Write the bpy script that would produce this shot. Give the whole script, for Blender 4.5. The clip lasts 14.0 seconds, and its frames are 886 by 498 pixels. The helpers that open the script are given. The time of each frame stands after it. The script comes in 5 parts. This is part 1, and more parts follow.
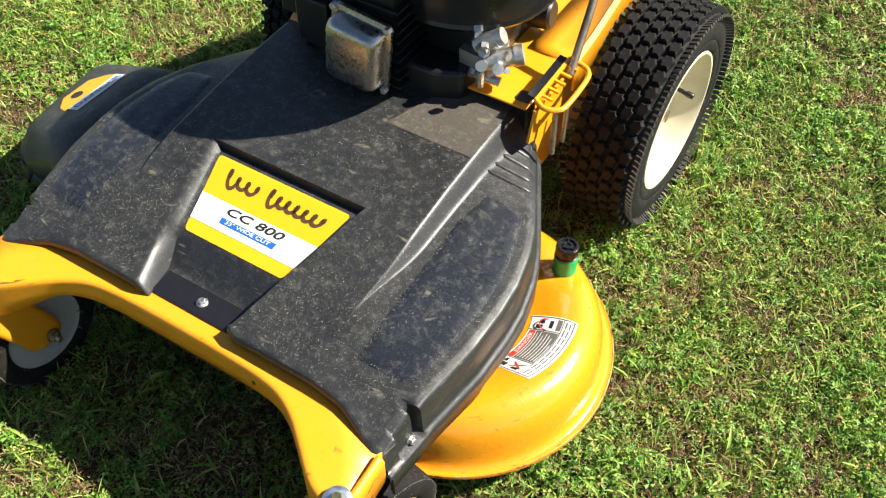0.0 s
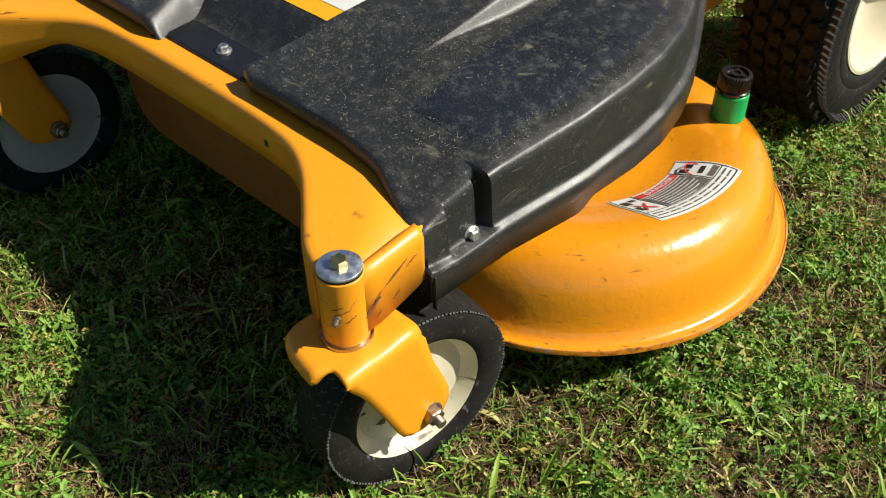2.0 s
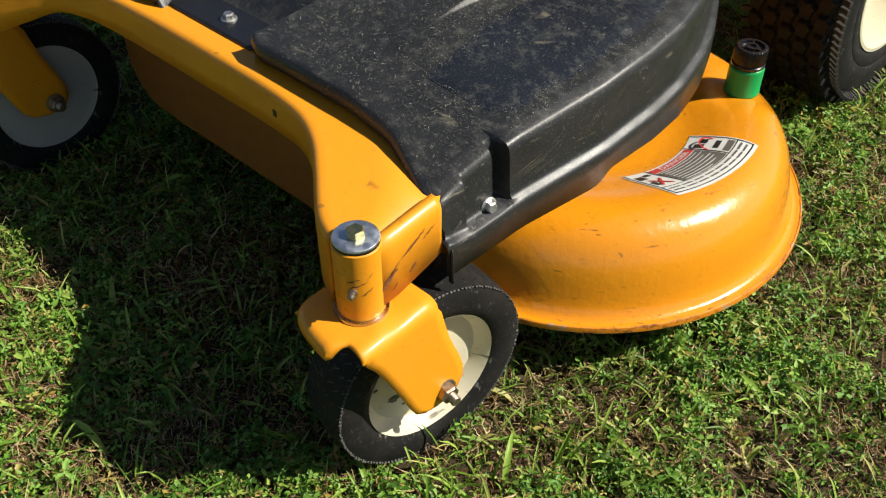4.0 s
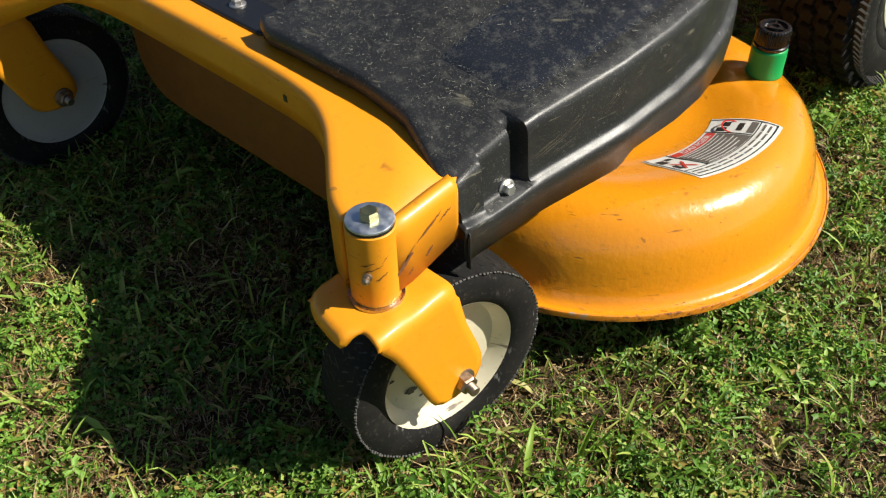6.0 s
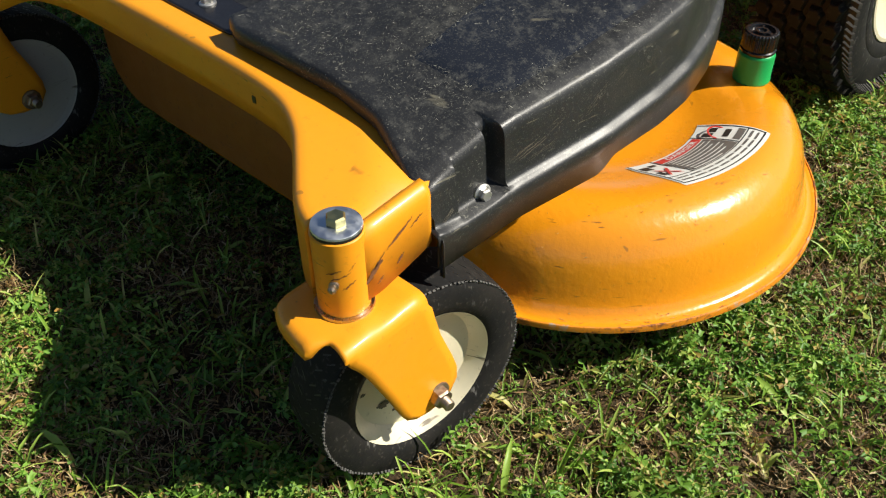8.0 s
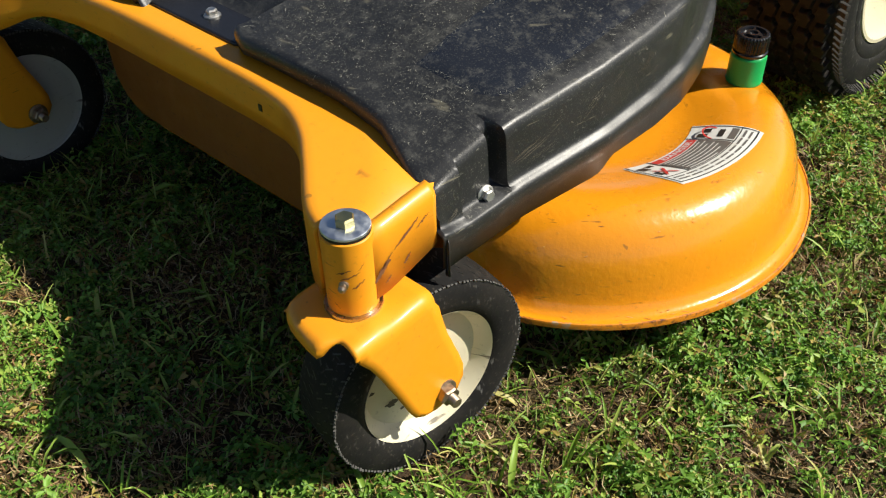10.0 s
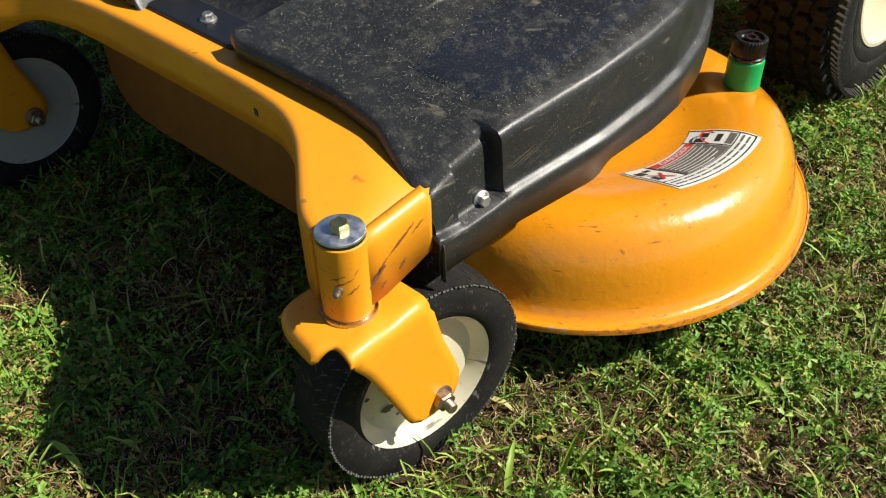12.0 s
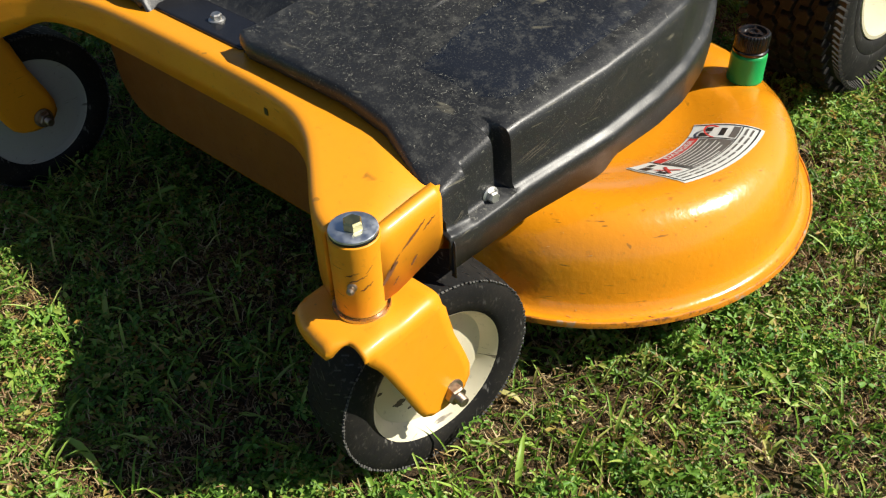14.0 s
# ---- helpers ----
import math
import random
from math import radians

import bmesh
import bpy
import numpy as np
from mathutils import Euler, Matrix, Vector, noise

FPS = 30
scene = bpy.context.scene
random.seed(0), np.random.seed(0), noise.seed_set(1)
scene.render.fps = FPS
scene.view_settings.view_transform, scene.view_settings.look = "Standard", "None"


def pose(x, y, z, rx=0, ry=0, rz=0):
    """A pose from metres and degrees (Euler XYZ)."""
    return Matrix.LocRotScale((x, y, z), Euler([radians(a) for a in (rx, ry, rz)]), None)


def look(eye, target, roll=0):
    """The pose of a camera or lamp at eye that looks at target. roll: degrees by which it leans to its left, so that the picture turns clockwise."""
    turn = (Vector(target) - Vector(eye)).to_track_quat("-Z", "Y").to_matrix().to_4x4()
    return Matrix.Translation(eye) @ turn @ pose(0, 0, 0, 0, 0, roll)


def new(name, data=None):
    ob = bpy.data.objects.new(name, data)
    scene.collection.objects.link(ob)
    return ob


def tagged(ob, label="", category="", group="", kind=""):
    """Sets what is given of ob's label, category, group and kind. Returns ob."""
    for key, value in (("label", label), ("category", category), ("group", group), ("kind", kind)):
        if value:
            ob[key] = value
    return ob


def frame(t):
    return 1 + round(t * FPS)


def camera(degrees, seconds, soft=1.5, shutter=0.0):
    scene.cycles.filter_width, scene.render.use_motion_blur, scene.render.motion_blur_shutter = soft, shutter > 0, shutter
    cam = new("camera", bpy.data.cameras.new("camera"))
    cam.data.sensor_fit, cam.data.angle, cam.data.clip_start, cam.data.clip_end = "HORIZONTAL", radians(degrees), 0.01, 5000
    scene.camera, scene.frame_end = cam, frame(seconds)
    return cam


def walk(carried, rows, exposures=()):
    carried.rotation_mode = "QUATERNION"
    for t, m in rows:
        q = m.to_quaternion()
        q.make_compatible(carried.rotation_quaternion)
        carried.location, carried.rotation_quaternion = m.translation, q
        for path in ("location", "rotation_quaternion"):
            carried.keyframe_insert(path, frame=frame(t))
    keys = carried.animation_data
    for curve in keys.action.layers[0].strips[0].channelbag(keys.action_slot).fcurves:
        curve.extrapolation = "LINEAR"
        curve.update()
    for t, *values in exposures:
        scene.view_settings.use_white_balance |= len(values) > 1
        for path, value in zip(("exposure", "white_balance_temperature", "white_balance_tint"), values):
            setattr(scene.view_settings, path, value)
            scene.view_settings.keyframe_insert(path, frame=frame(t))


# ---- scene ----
cam = camera(51.7, 14.0, 1.2)
PATH = [
    (0, (0.338, -0.327, 1.203), (-0.358, 0.798, -0.297), 0.1),
    (0.2, (0.362, -0.293, 1.157), (-0.484, 0.713, -0.351), -5.4),
    (0.3, (0.364, -0.288, 1.118), (-0.529, 0.682, -0.386), -8.2),
    (0.4, (0.362, -0.299, 1.096), (-0.526, 0.673, -0.410), -8.0),
    (0.5, (0.356, -0.3, 1.057), (-0.53, 0.67, -0.451), -7.8),
    (0.6, (0.362, -0.299, 1.005), (-0.526, 0.685, -0.493), -6.8),
    (0.7, (0.35, -0.318, 0.987), (-0.517, 0.667, -0.522), -5.8),
    (0.8, (0.359, -0.328, 0.94), (-0.532, 0.667, -0.549), -5.5),
    (1, (0.339, -0.352, 0.876), (-0.527, 0.685, -0.598), -4.6),
    (1.5, (0.368, -0.308, 0.732), (-0.626, 0.78, -0.621), -3.5),
    (2, (0.38, -0.29, 0.705), (-0.657, 0.788, -0.622), -0.8),
    (2.5, (0.373, -0.298, 0.693), (-0.644, 0.777, -0.652), -0.1),
    (3, (0.36, -0.301, 0.688), (-0.647, 0.783, -0.658), 0.3),
    (5.5, (0.358, -0.298, 0.666), (-0.662, 0.773, -0.68), -1.0),
    (6, (0.353, -0.297, 0.656), (-0.68, 0.772, -0.682), -1.4),
    (6.5, (0.352, -0.291, 0.647), (-0.682, 0.774, -0.695), -1.3),
    (7, (0.343, -0.287, 0.64), (-0.69, 0.787, -0.693), -1.1),
    (7.5, (0.343, -0.277, 0.635), (-0.686, 0.802, -0.698), -0.9),
    (8, (0.348, -0.274, 0.634), (-0.681, 0.822, -0.686), -0.6),
    (10.5, (0.356, -0.294, 0.64), (-0.68, 0.819, -0.66), -1.6),
    (11, (0.356, -0.292, 0.639), (-0.682, 0.818, -0.662), -1.6),
    (11.5, (0.353, -0.29, 0.639), (-0.688, 0.82, -0.659), -1.4),
    (12, (0.356, -0.287, 0.64), (-0.68, 0.828, -0.659), -1.4),
    (12.5, (0.36, -0.289, 0.639), (-0.671, 0.832, -0.657), -1.7),
    (13, (0.359, -0.293, 0.643), (-0.671, 0.824, -0.657), -1.9),
    (13.5, (0.359, -0.294, 0.647), (-0.666, 0.819, -0.661), -1.8),
    (14, (0.355, -0.297, 0.647), (-0.676, 0.812, -0.66), -2.0),
]
EXPOSURES = [(0.0, 1.32), (0.4, 1.17), (0.8, 1.00), (1.2, 0.79), (1.6, 0.56), (3.0, 0.44), (5.5, 0.50), (7.0, 0.54), (14.0, 0.54)]
walk(cam, [(t, look(eye, target, roll)) for t, eye, target, roll in PATH], EXPOSURES)

# ---- world and sun ----
TO_SUN = Vector((0.87, 0.615, 1.0)).normalized()
world = bpy.data.worlds.new("world")
scene.world = world
world.use_nodes = True
wn = world.node_tree.nodes
sky = wn.new("ShaderNodeTexSky")
sky.sky_type = "NISHITA"
sky.sun_disc = False
sky.air_density, sky.dust_density = 0.85, 0.35
sky.sun_elevation = math.asin(TO_SUN.z)
sky.sun_rotation = math.atan2(TO_SUN.x, TO_SUN.y)
wn["Background"].inputs["Strength"].default_value = 0.05
world.node_tree.links.new(sky.outputs[0], wn["Background"].inputs["Color"])
sun = new("sun", bpy.data.lights.new("sun", "SUN"))
sun.data.energy = 5.0
sun.data.angle = radians(0.55)
sun.data.color = (1.0, 0.945, 0.83)
sun.matrix_world = look(TO_SUN * 20, (0, 0, 0))


# ---- materials ----
def nodes_of(m):
    m.use_nodes = True
    return m.node_tree.nodes, m.node_tree.links, m.node_tree.nodes["Principled BSDF"]


def noise_node(n, l, scale, detail=4.0, rough=0.6, coords="Object"):
    tc = n.new("ShaderNodeTexCoord")
    t = n.new("ShaderNodeTexNoise")
    t.inputs["Scale"].default_value = scale
    t.inputs["Detail"].default_value = detail
    t.inputs["Roughness"].default_value = rough
    l.new(tc.outputs[coords], t.inputs["Vector"])
    return t


def ramp(n, l, source, stops):
    r = n.new("ShaderNodeValToRGB")
    while len(r.color_ramp.elements) < len(stops):
        r.color_ramp.elements.new(0.5)
    for e, (p, c) in zip(r.color_ramp.elements, stops):
        e.position = p
        e.color = (c, c, c, 1) if isinstance(c, float) else (*c, 1)
    l.new(source, r.inputs["Fac"])
    return r.outputs["Color"]


def mix(n, l, fac, a, b):
    m = n.new("ShaderNodeMix")
    m.data_type = "RGBA"
    for sock, v in ((m.inputs["Factor"], fac), (m.inputs["A"], a), (m.inputs["B"], b)):
        if isinstance(v, bpy.types.NodeSocket):
            l.new(v, sock)
        elif isinstance(v, tuple):
            sock.default_value = (*v, 1)
        else:
            sock.default_value = v
    return m.outputs["Result"]


def bump(n, l, bsdf, source, strength, dist):
    b = n.new("ShaderNodeBump")
    b.inputs["Strength"].default_value = strength
    b.inputs["Distance"].default_value = dist
    l.new(source, b.inputs["Height"])
    l.new(b.outputs[0], bsdf.inputs["Normal"])


def streaks(n, l, stretch, turn, low, high, where_scale=22.0):
    """Thin long marks that follow one direction, only in some places."""
    tc = n.new("ShaderNodeTexCoord")
    mp = n.new("ShaderNodeMapping")
    mp.inputs["Scale"].default_value = stretch
    mp.inputs["Rotation"].default_value = turn
    l.new(tc.outputs["Object"], mp.inputs["Vector"])
    t = n.new("ShaderNodeTexNoise")
    t.inputs["Scale"].default_value = 3.0
    t.inputs["Detail"].default_value = 3.0
    l.new(mp.outputs[0], t.inputs["Vector"])
    a = ramp(n, l, t.outputs["Fac"], [(low, 0.0), (high, 1.0)])
    b = ramp(n, l, noise_node(n, l, where_scale, 2).outputs["Fac"], [(0.52, 0.0), (0.62, 0.85)])
    m = n.new("ShaderNodeMath")
    m.operation = "MULTIPLY"
    l.new(a, m.inputs[0])
    l.new(b, m.inputs[1])
    return m.outputs[0]


def paint(name, base, dirt=(0.12, 0.06, 0.02), rough=0.3, amount=0.5, coat=0.3, relief=0.16, relief_scale=85):
    """Glossy sheet-metal paint with dust, chips and long scratches."""
    m = bpy.data.materials.new(name)
    n, l, p = nodes_of(m)
    big = noise_node(n, l, 14, 6)
    fine = noise_node(n, l, 190, 3)
    chips = noise_node(n, l, 75, 2, 0.4)
    col = mix(n, l, ramp(n, l, big.outputs["Fac"], [(0.45, 0.0), (0.75, 0.35 * amount)]), base, tuple(c * 0.72 for c in base))
    col = mix(n, l, ramp(n, l, fine.outputs["Fac"], [(0.62, 0.0), (0.75, 0.5 * amount)]), col, dirt)
    col = mix(n, l, ramp(n, l, chips.outputs["Fac"], [(0.765, 0.0), (0.785, amount)]), col, dirt)
    streak = streaks(n, l, (14, 9, 120), (0.5, 0.35, 0.2), 0.655, 0.70)
    col = mix(n, l, streak, col, tuple(c * 0.8 for c in dirt))
    l.new(col, p.inputs["Base Color"])
    l.new(ramp(n, l, big.outputs["Fac"], [(0.3, rough * 0.75), (0.7, rough * 1.6)]), p.inputs["Roughness"])
    p.inputs["Coat Weight"].default_value = coat
    p.inputs["Coat Roughness"].default_value = 0.15
    bump(n, l, p, noise_node(n, l, relief_scale, 3).outputs["Fac"], relief, 0.0012)
    return m


def settled(n, l):
    """Patches of fine lint and grass dust that lie on surfaces facing up."""
    geo = n.new("ShaderNodeNewGeometry")
    xyz = n.new("ShaderNodeSeparateXYZ")
    l.new(geo.outputs["Normal"], xyz.inputs[0])
    up = ramp(n, l, xyz.outputs["Z"], [(0.6, 0.0), (0.9, 1.0)])
    lint = ramp(n, l, noise_node(n, l, 75, 9, 0.78).outputs["Fac"], [(0.50, 0.0), (0.66, 0.50)])
    both = n.new("ShaderNodeMath")
    both.operation = "MULTIPLY"
    l.new(up, both.inputs[0])
    l.new(lint, both.inputs[1])
    return both.outputs[0]


def black_plastic(name, base=(0.0120, 0.0125, 0.0140), specks=0.7, rough=0.40, film_amount=0.12):
    """Moulded black plastic with a fine grain, dust, dry grass specks and pale scuffs."""
    m = bpy.data.materials.new(name)
    n, l, p = nodes_of(m)
    tc = n.new("ShaderNodeTexCoord")
    vor = n.new("ShaderNodeTexVoronoi")
    vor.inputs["Scale"].default_value = 210
    warp = noise_node(n, l, 130, 3)
    add = n.new("ShaderNodeMix")
    add.data_type = "VECTOR"
    add.inputs["Factor"].default_value = 0.018
    l.new(tc.outputs["Object"], add.inputs["A"])
    l.new(warp.outputs["Color"], add.inputs["B"])
    l.new(add.outputs["Result"], vor.inputs["Vector"])
    patchy = noise_node(n, l, 16, 5)
    dots = ramp(n, l, vor.outputs["Distance"], [(0.10, 1.0), (0.24, 0.0)])
    where = ramp(n, l, patchy.outputs["Fac"], [(0.42, 0.02), (0.66, 1.0)])
    pick = n.new("ShaderNodeMath")
    pick.operation = "MULTIPLY"
    l.new(dots, pick.inputs[0])
    l.new(where, pick.inputs[1])
    rand = n.new("ShaderNodeSeparateColor")
    l.new(vor.outputs["Color"], rand.inputs["Color"])
    keep = n.new("ShaderNodeMath")
    keep.operation = "MULTIPLY"
    l.new(pick.outputs[0], keep.inputs[0])
    l.new(ramp(n, l, rand.outputs["Red"], [(0.25, 0.0), (0.75, specks)]), keep.inputs[1])
    # Patchy grey film: dust, and painted sky sheen on the hood
    film = ramp(n, l, noise_node(n, l, 9, 7, 0.7).outputs["Fac"], [(0.36, 0.03), (0.66, film_amount)])
    col = mix(n, l, film, base, (0.10, 0.10, 0.095))
    col = mix(n, l, keep.outputs[0], col, (0.34, 0.33, 0.27))
    col = mix(n, l, streaks(n, l, (9, 12, 150), (0.45, 0.0, 0.3), 0.63, 0.72, 34.0), col, (0.17, 0.155, 0.11))
    col = mix(n, l, settled(n, l), col, (0.13, 0.128, 0.112))
    fine = noise_node(n, l, 700, 2, 0.5)
    col = mix(n, l, ramp(n, l, fine.outputs["Fac"], [(0.58, 0.0), (0.70, 0.45 * specks)]), col, (0.15, 0.145, 0.12))
    l.new(col, p.inputs["Base Color"])
    l.new(ramp(n, l, patchy.outputs["Fac"], [(0.3, rough * 0.8), (0.75, rough * 1.5)]), p.inputs["Roughness"])
    bump(n, l, p, noise_node(n, l, 900, 2).outputs["Fac"], 0.36, 0.0005)
    p.inputs["Specular IOR Level"].default_value = 0.46
    p.inputs["Coat Weight"].default_value = 0.10
    p.inputs["Coat Roughness"].default_value = 0.30
    return m


def rubber(name, base=(0.0095, 0.0092, 0.009), dust=(0.036, 0.031, 0.024), amount=0.4):
    m = bpy.data.materials.new(name)
    n, l, p = nodes_of(m)
    a = noise_node(n, l, 30, 6)
    b = noise_node(n, l, 240, 3)
    col = mix(n, l, ramp(n, l, a.outputs["Fac"], [(0.4, 0.0), (0.75, amount)]), base, dust)
    col = mix(n, l, ramp(n, l, b.outputs["Fac"], [(0.6, 0.0), (0.78, 0.4)]), col, (0.16, 0.14, 0.11))
    col = mix(n, l, streaks(n, l, (30, 110, 30), (0.7, 0.0, 0.0), 0.60, 0.70, 45.0), col, (0.13, 0.125, 0.115))
    l.new(col, p.inputs["Base Color"])
    p.inputs["Roughness"].default_value = 0.75
    p.inputs["Specular IOR Level"].default_value = 0.22
    bump(n, l, p, b.outputs["Fac"], 0.3, 0.001)
    return m


def metal(name, base=(0.55, 0.55, 0.53), rough=0.3, stain=(0.16, 0.10, 0.05), amount=0.3):
    m = bpy.data.materials.new(name)
    n, l, p = nodes_of(m)
    a = noise_node(n, l, 110, 5)
    col = mix(n, l, ramp(n, l, a.outputs["Fac"], [(0.5, 0.0), (0.75, amount)]), base, stain)
    l.new(col, p.inputs["Base Color"])
    p.inputs["Metallic"].default_value = 1.0
    l.new(ramp(n, l, a.outputs["Fac"], [(0.3, rough * 0.7), (0.7, rough * 1.5)]), p.inputs["Roughness"])
    return m


def plain(name, base, rough=0.5, amount=0.15):
    m = bpy.data.materials.new(name)
    n, l, p = nodes_of(m)
    a = noise_node(n, l, 60, 5)
    l.new(mix(n, l, ramp(n, l, a.outputs["Fac"], [(0.4, 0.0), (0.8, amount)]), base, tuple(c * 0.45 for c in base)), p.inputs["Base Color"])
    p.inputs["Roughness"].default_value = rough
    return m


YELLOW = paint("yellow_paint", (0.82, 0.315, 0.010), rough=0.38, coat=0.12)
YELLOW_DECK = paint("yellow_deck_paint", (0.80, 0.29, 0.009), rough=0.21, amount=0.55, coat=0.8, relief=0.40, relief_scale=105)
# Skirt paint: base darkened for the shade under the frame, dirt on top
YELLOW_SHADED_GRIMY = paint("shaded_grimy_yellow_paint", (0.30, 0.105, 0.010), (0.08, 0.04, 0.02), 0.5, 1.5, 0.0)
YELLOW_ENGINE = paint("yellow_frame_paint", (0.82, 0.33, 0.010), amount=0.6)
BLACK = black_plastic("black_hood_plastic")
GREY_PLASTIC = black_plastic("weathered_chute_plastic", (0.030, 0.030, 0.029), 0.25, 0.5)
# Shelf panels: the blue in the base imitates reflected sky
SKY_TINTED_BLACK = black_plastic("sky_tinted_panel_plastic", (0.010, 0.0125, 0.0195), 0.7, 0.25, 0.07)
DUSTY_BLACK = black_plastic("dusty_hood_plastic", (0.060, 0.049, 0.036), 0.6, 0.6)
SMOOTH_BLACK = plain("gloss_black_plastic", (0.012, 0.012, 0.014), 0.25, 0.3)
ENGINE_BLACK = plain("engine_black", (0.012, 0.012, 0.012), 0.4, 0.3)
RUBBER = rubber("tyre_rubber")
RUBBER_BROWN = rubber("dusty_tyre_rubber", (0.0085, 0.0082, 0.0080), (0.024, 0.018, 0.013), 0.45)
CHIPPED_EDGE = bpy.data.materials.new("chipped_edge")
_n, _l, _p = nodes_of(CHIPPED_EDGE)
_l.new(ramp(_n, _l, noise_node(_n, _l, 60, 5, 0.7).outputs["Fac"], [(0.34, (0.14, 0.05, 0.02)), (0.46, (0.70, 0.24, 0.010)), (0.54, (0.62, 0.22, 0.010)), (0.64, (0.40, 0.31, 0.21))]), _p.inputs["Base Color"])
_p.inputs["Roughness"].default_value = 0.45
GREASE = plain("dark_grease", (0.07, 0.055, 0.035), 0.6, 0.7)
SCUFFED_RUBBER = plain("scuffed_rubber", (0.085, 0.082, 0.075), 0.8, 0.9)
LUG_RUBBER = rubber("dusty_lug_rubber", (0.034, 0.033, 0.031), (0.095, 0.088, 0.076), 0.6)
SHADED_GROOVE = plain("shaded_groove_rubber", (0.008, 0.007, 0.006), 0.9, 0.4)
CREAM = paint("cream_rim_paint", (0.64, 0.58, 0.42), (0.10, 0.07, 0.04), 0.35, 0.7, 0.2)
# Far wheel's rim: the shade it stands in is mixed into the grey
SHADED_RIM = paint("shaded_rim_paint", (0.42, 0.41, 0.37), (0.10, 0.08, 0.06), 0.5, 0.6, 0.0)
ZINC = metal("zinc", (0.66, 0.70, 0.76), 0.40, amount=0.08)
BRASS_BOLT = metal("yellow_zinc", (0.44, 0.41, 0.21), 0.38)
RUSTY = metal("stained_steel", (0.36, 0.29, 0.22), 0.48, (0.12, 0.05, 0.02), 0.7)
ALU = metal("cast_aluminium", (0.62, 0.61, 0.58), 0.45)
CHROME = metal("valve_cover_steel", (0.50, 0.47, 0.42), 0.26, (0.3, 0.26, 0.2), 0.4)
RUST = plain("rust", (0.16, 0.06, 0.022), 0.8, 0.6)
SCUFF = plain("pale_scuff", (0.11, 0.098, 0.075), 0.6, 0.8)
GREEN = plain("green_plastic", (0.012, 0.36, 0.09), 0.35, 0.2)
WHITE_STICKER = plain("white_sticker", (0.72, 0.72, 0.68), 0.4, 0.25)
BLACK_INK = plain("black_ink", (0.02, 0.02, 0.02), 0.45)
GREY_INK = plain("grey_ink", (0.12, 0.11, 0.10), 0.45)
RED_INK = plain("red_ink", (0.55, 0.04, 0.03), 0.4)
BLUE_INK = plain("blue_ink", (0.02, 0.12, 0.45), 0.35)
STICKER_YELLOW = plain("sticker_yellow", (0.80, 0.40, 0.012), 0.3, 0.1)
STICKER_BROWN = plain("sticker_brown_ink", (0.08, 0.045, 0.02), 0.35)


# ---- mesh helpers ----
def part(name, bm, material, parent=None, label="", smooth=40):
    """Links a bmesh, in world coordinates, as one mesh object under a thing or a part."""
    bmesh.ops.recalc_face_normals(bm, faces=bm.faces)
    for f in bm.faces:
        f.smooth = smooth > 0
    for e in bm.edges:
        if len(e.link_faces) == 2 and e.calc_face_angle(0) > radians(smooth):
            e.smooth = False
    me = bpy.data.meshes.new(name)
    bm.to_mesh(me)
    bm.free()
    me.materials.append(material)
    ob = new(name, me)
    if parent is not None:
        while parent.parent is not None and parent.parent.parent is not None:
            parent = parent.parent
        ob.parent = parent
        ob.matrix_parent_inverse = base_of(parent).inverted()
    if label:
        tagged(ob, label)
    return ob


def base_of(ob):
    m = ob.matrix_basis.copy()
    return m if ob.parent is None else base_of(ob.parent) @ ob.matrix_parent_inverse @ m


def thing(name, at, label, category, group=""):
    ob = new(name)
    ob.empty_display_size = 0.05
    ob.location = at
    return tagged(ob, label, category, group)


def solid(ob, thickness, offset=-1.0):
    m = ob.modifiers.new("thickness", "SOLIDIFY")
    m.thickness, m.offset = thickness, offset
    return ob


def bevelled(ob, width, segments=2):
    m = ob.modifiers.new("edges", "BEVEL")
    m.width, m.segments, m.limit_method, m.angle_limit = width, segments, "ANGLE", radians(35)
    return ob


def box(bm, x0, x1, y0, y1, z0, z1, m=None):
    r = bmesh.ops.create_cube(bm, size=1)["verts"]
    bmesh.ops.transform(bm, matrix=Matrix.Translation(((x0 + x1) / 2, (y0 + y1) / 2, (z0 + z1) / 2)) @ Matrix.Diagonal((x1 - x0, y1 - y0, z1 - z0, 1)), verts=r)
    if m:
        bmesh.ops.transform(bm, matrix=m, verts=r)
    return r


def mesh_of(name, bm, material):
    """A mesh that many alike pieces share."""
    bmesh.ops.recalc_face_normals(bm, faces=bm.faces)
    me = bpy.data.meshes.new(name)
    bm.to_mesh(me)
    bm.free()
    me.materials.append(material)
    return me


def piece(name, me, m, parent):
    ob = new(name, me)
    ob.parent = parent
    ob.matrix_parent_inverse = base_of(parent).inverted()
    ob.matrix_basis = m
    return ob


def axis_matrix(at, way):
    return Matrix.Translation(at) @ Vector(way).to_track_quat("Z", "Y").to_matrix().to_4x4()


def lathe(bm, profile, m, n=40, closed=False):
    """Turns (radius, height) pairs round the local z axis of m."""
    rings = []
    for r, h in profile:
        rings.append([bm.verts.new(m @ Vector((r * math.cos(a), r * math.sin(a), h))) for a in (2 * math.pi * i / n for i in range(n))])
    pairs = list(zip(rings, rings[1:])) + ([(rings[-1], rings[0])] if closed else [])
    for a, b in pairs:
        for i in range(n):
            bm.faces.new((a[i], a[(i + 1) % n], b[(i + 1) % n], b[i]))
    if not closed:
        for ring in (rings[0], rings[-1]):
            bm.faces.new(ring)
    return rings


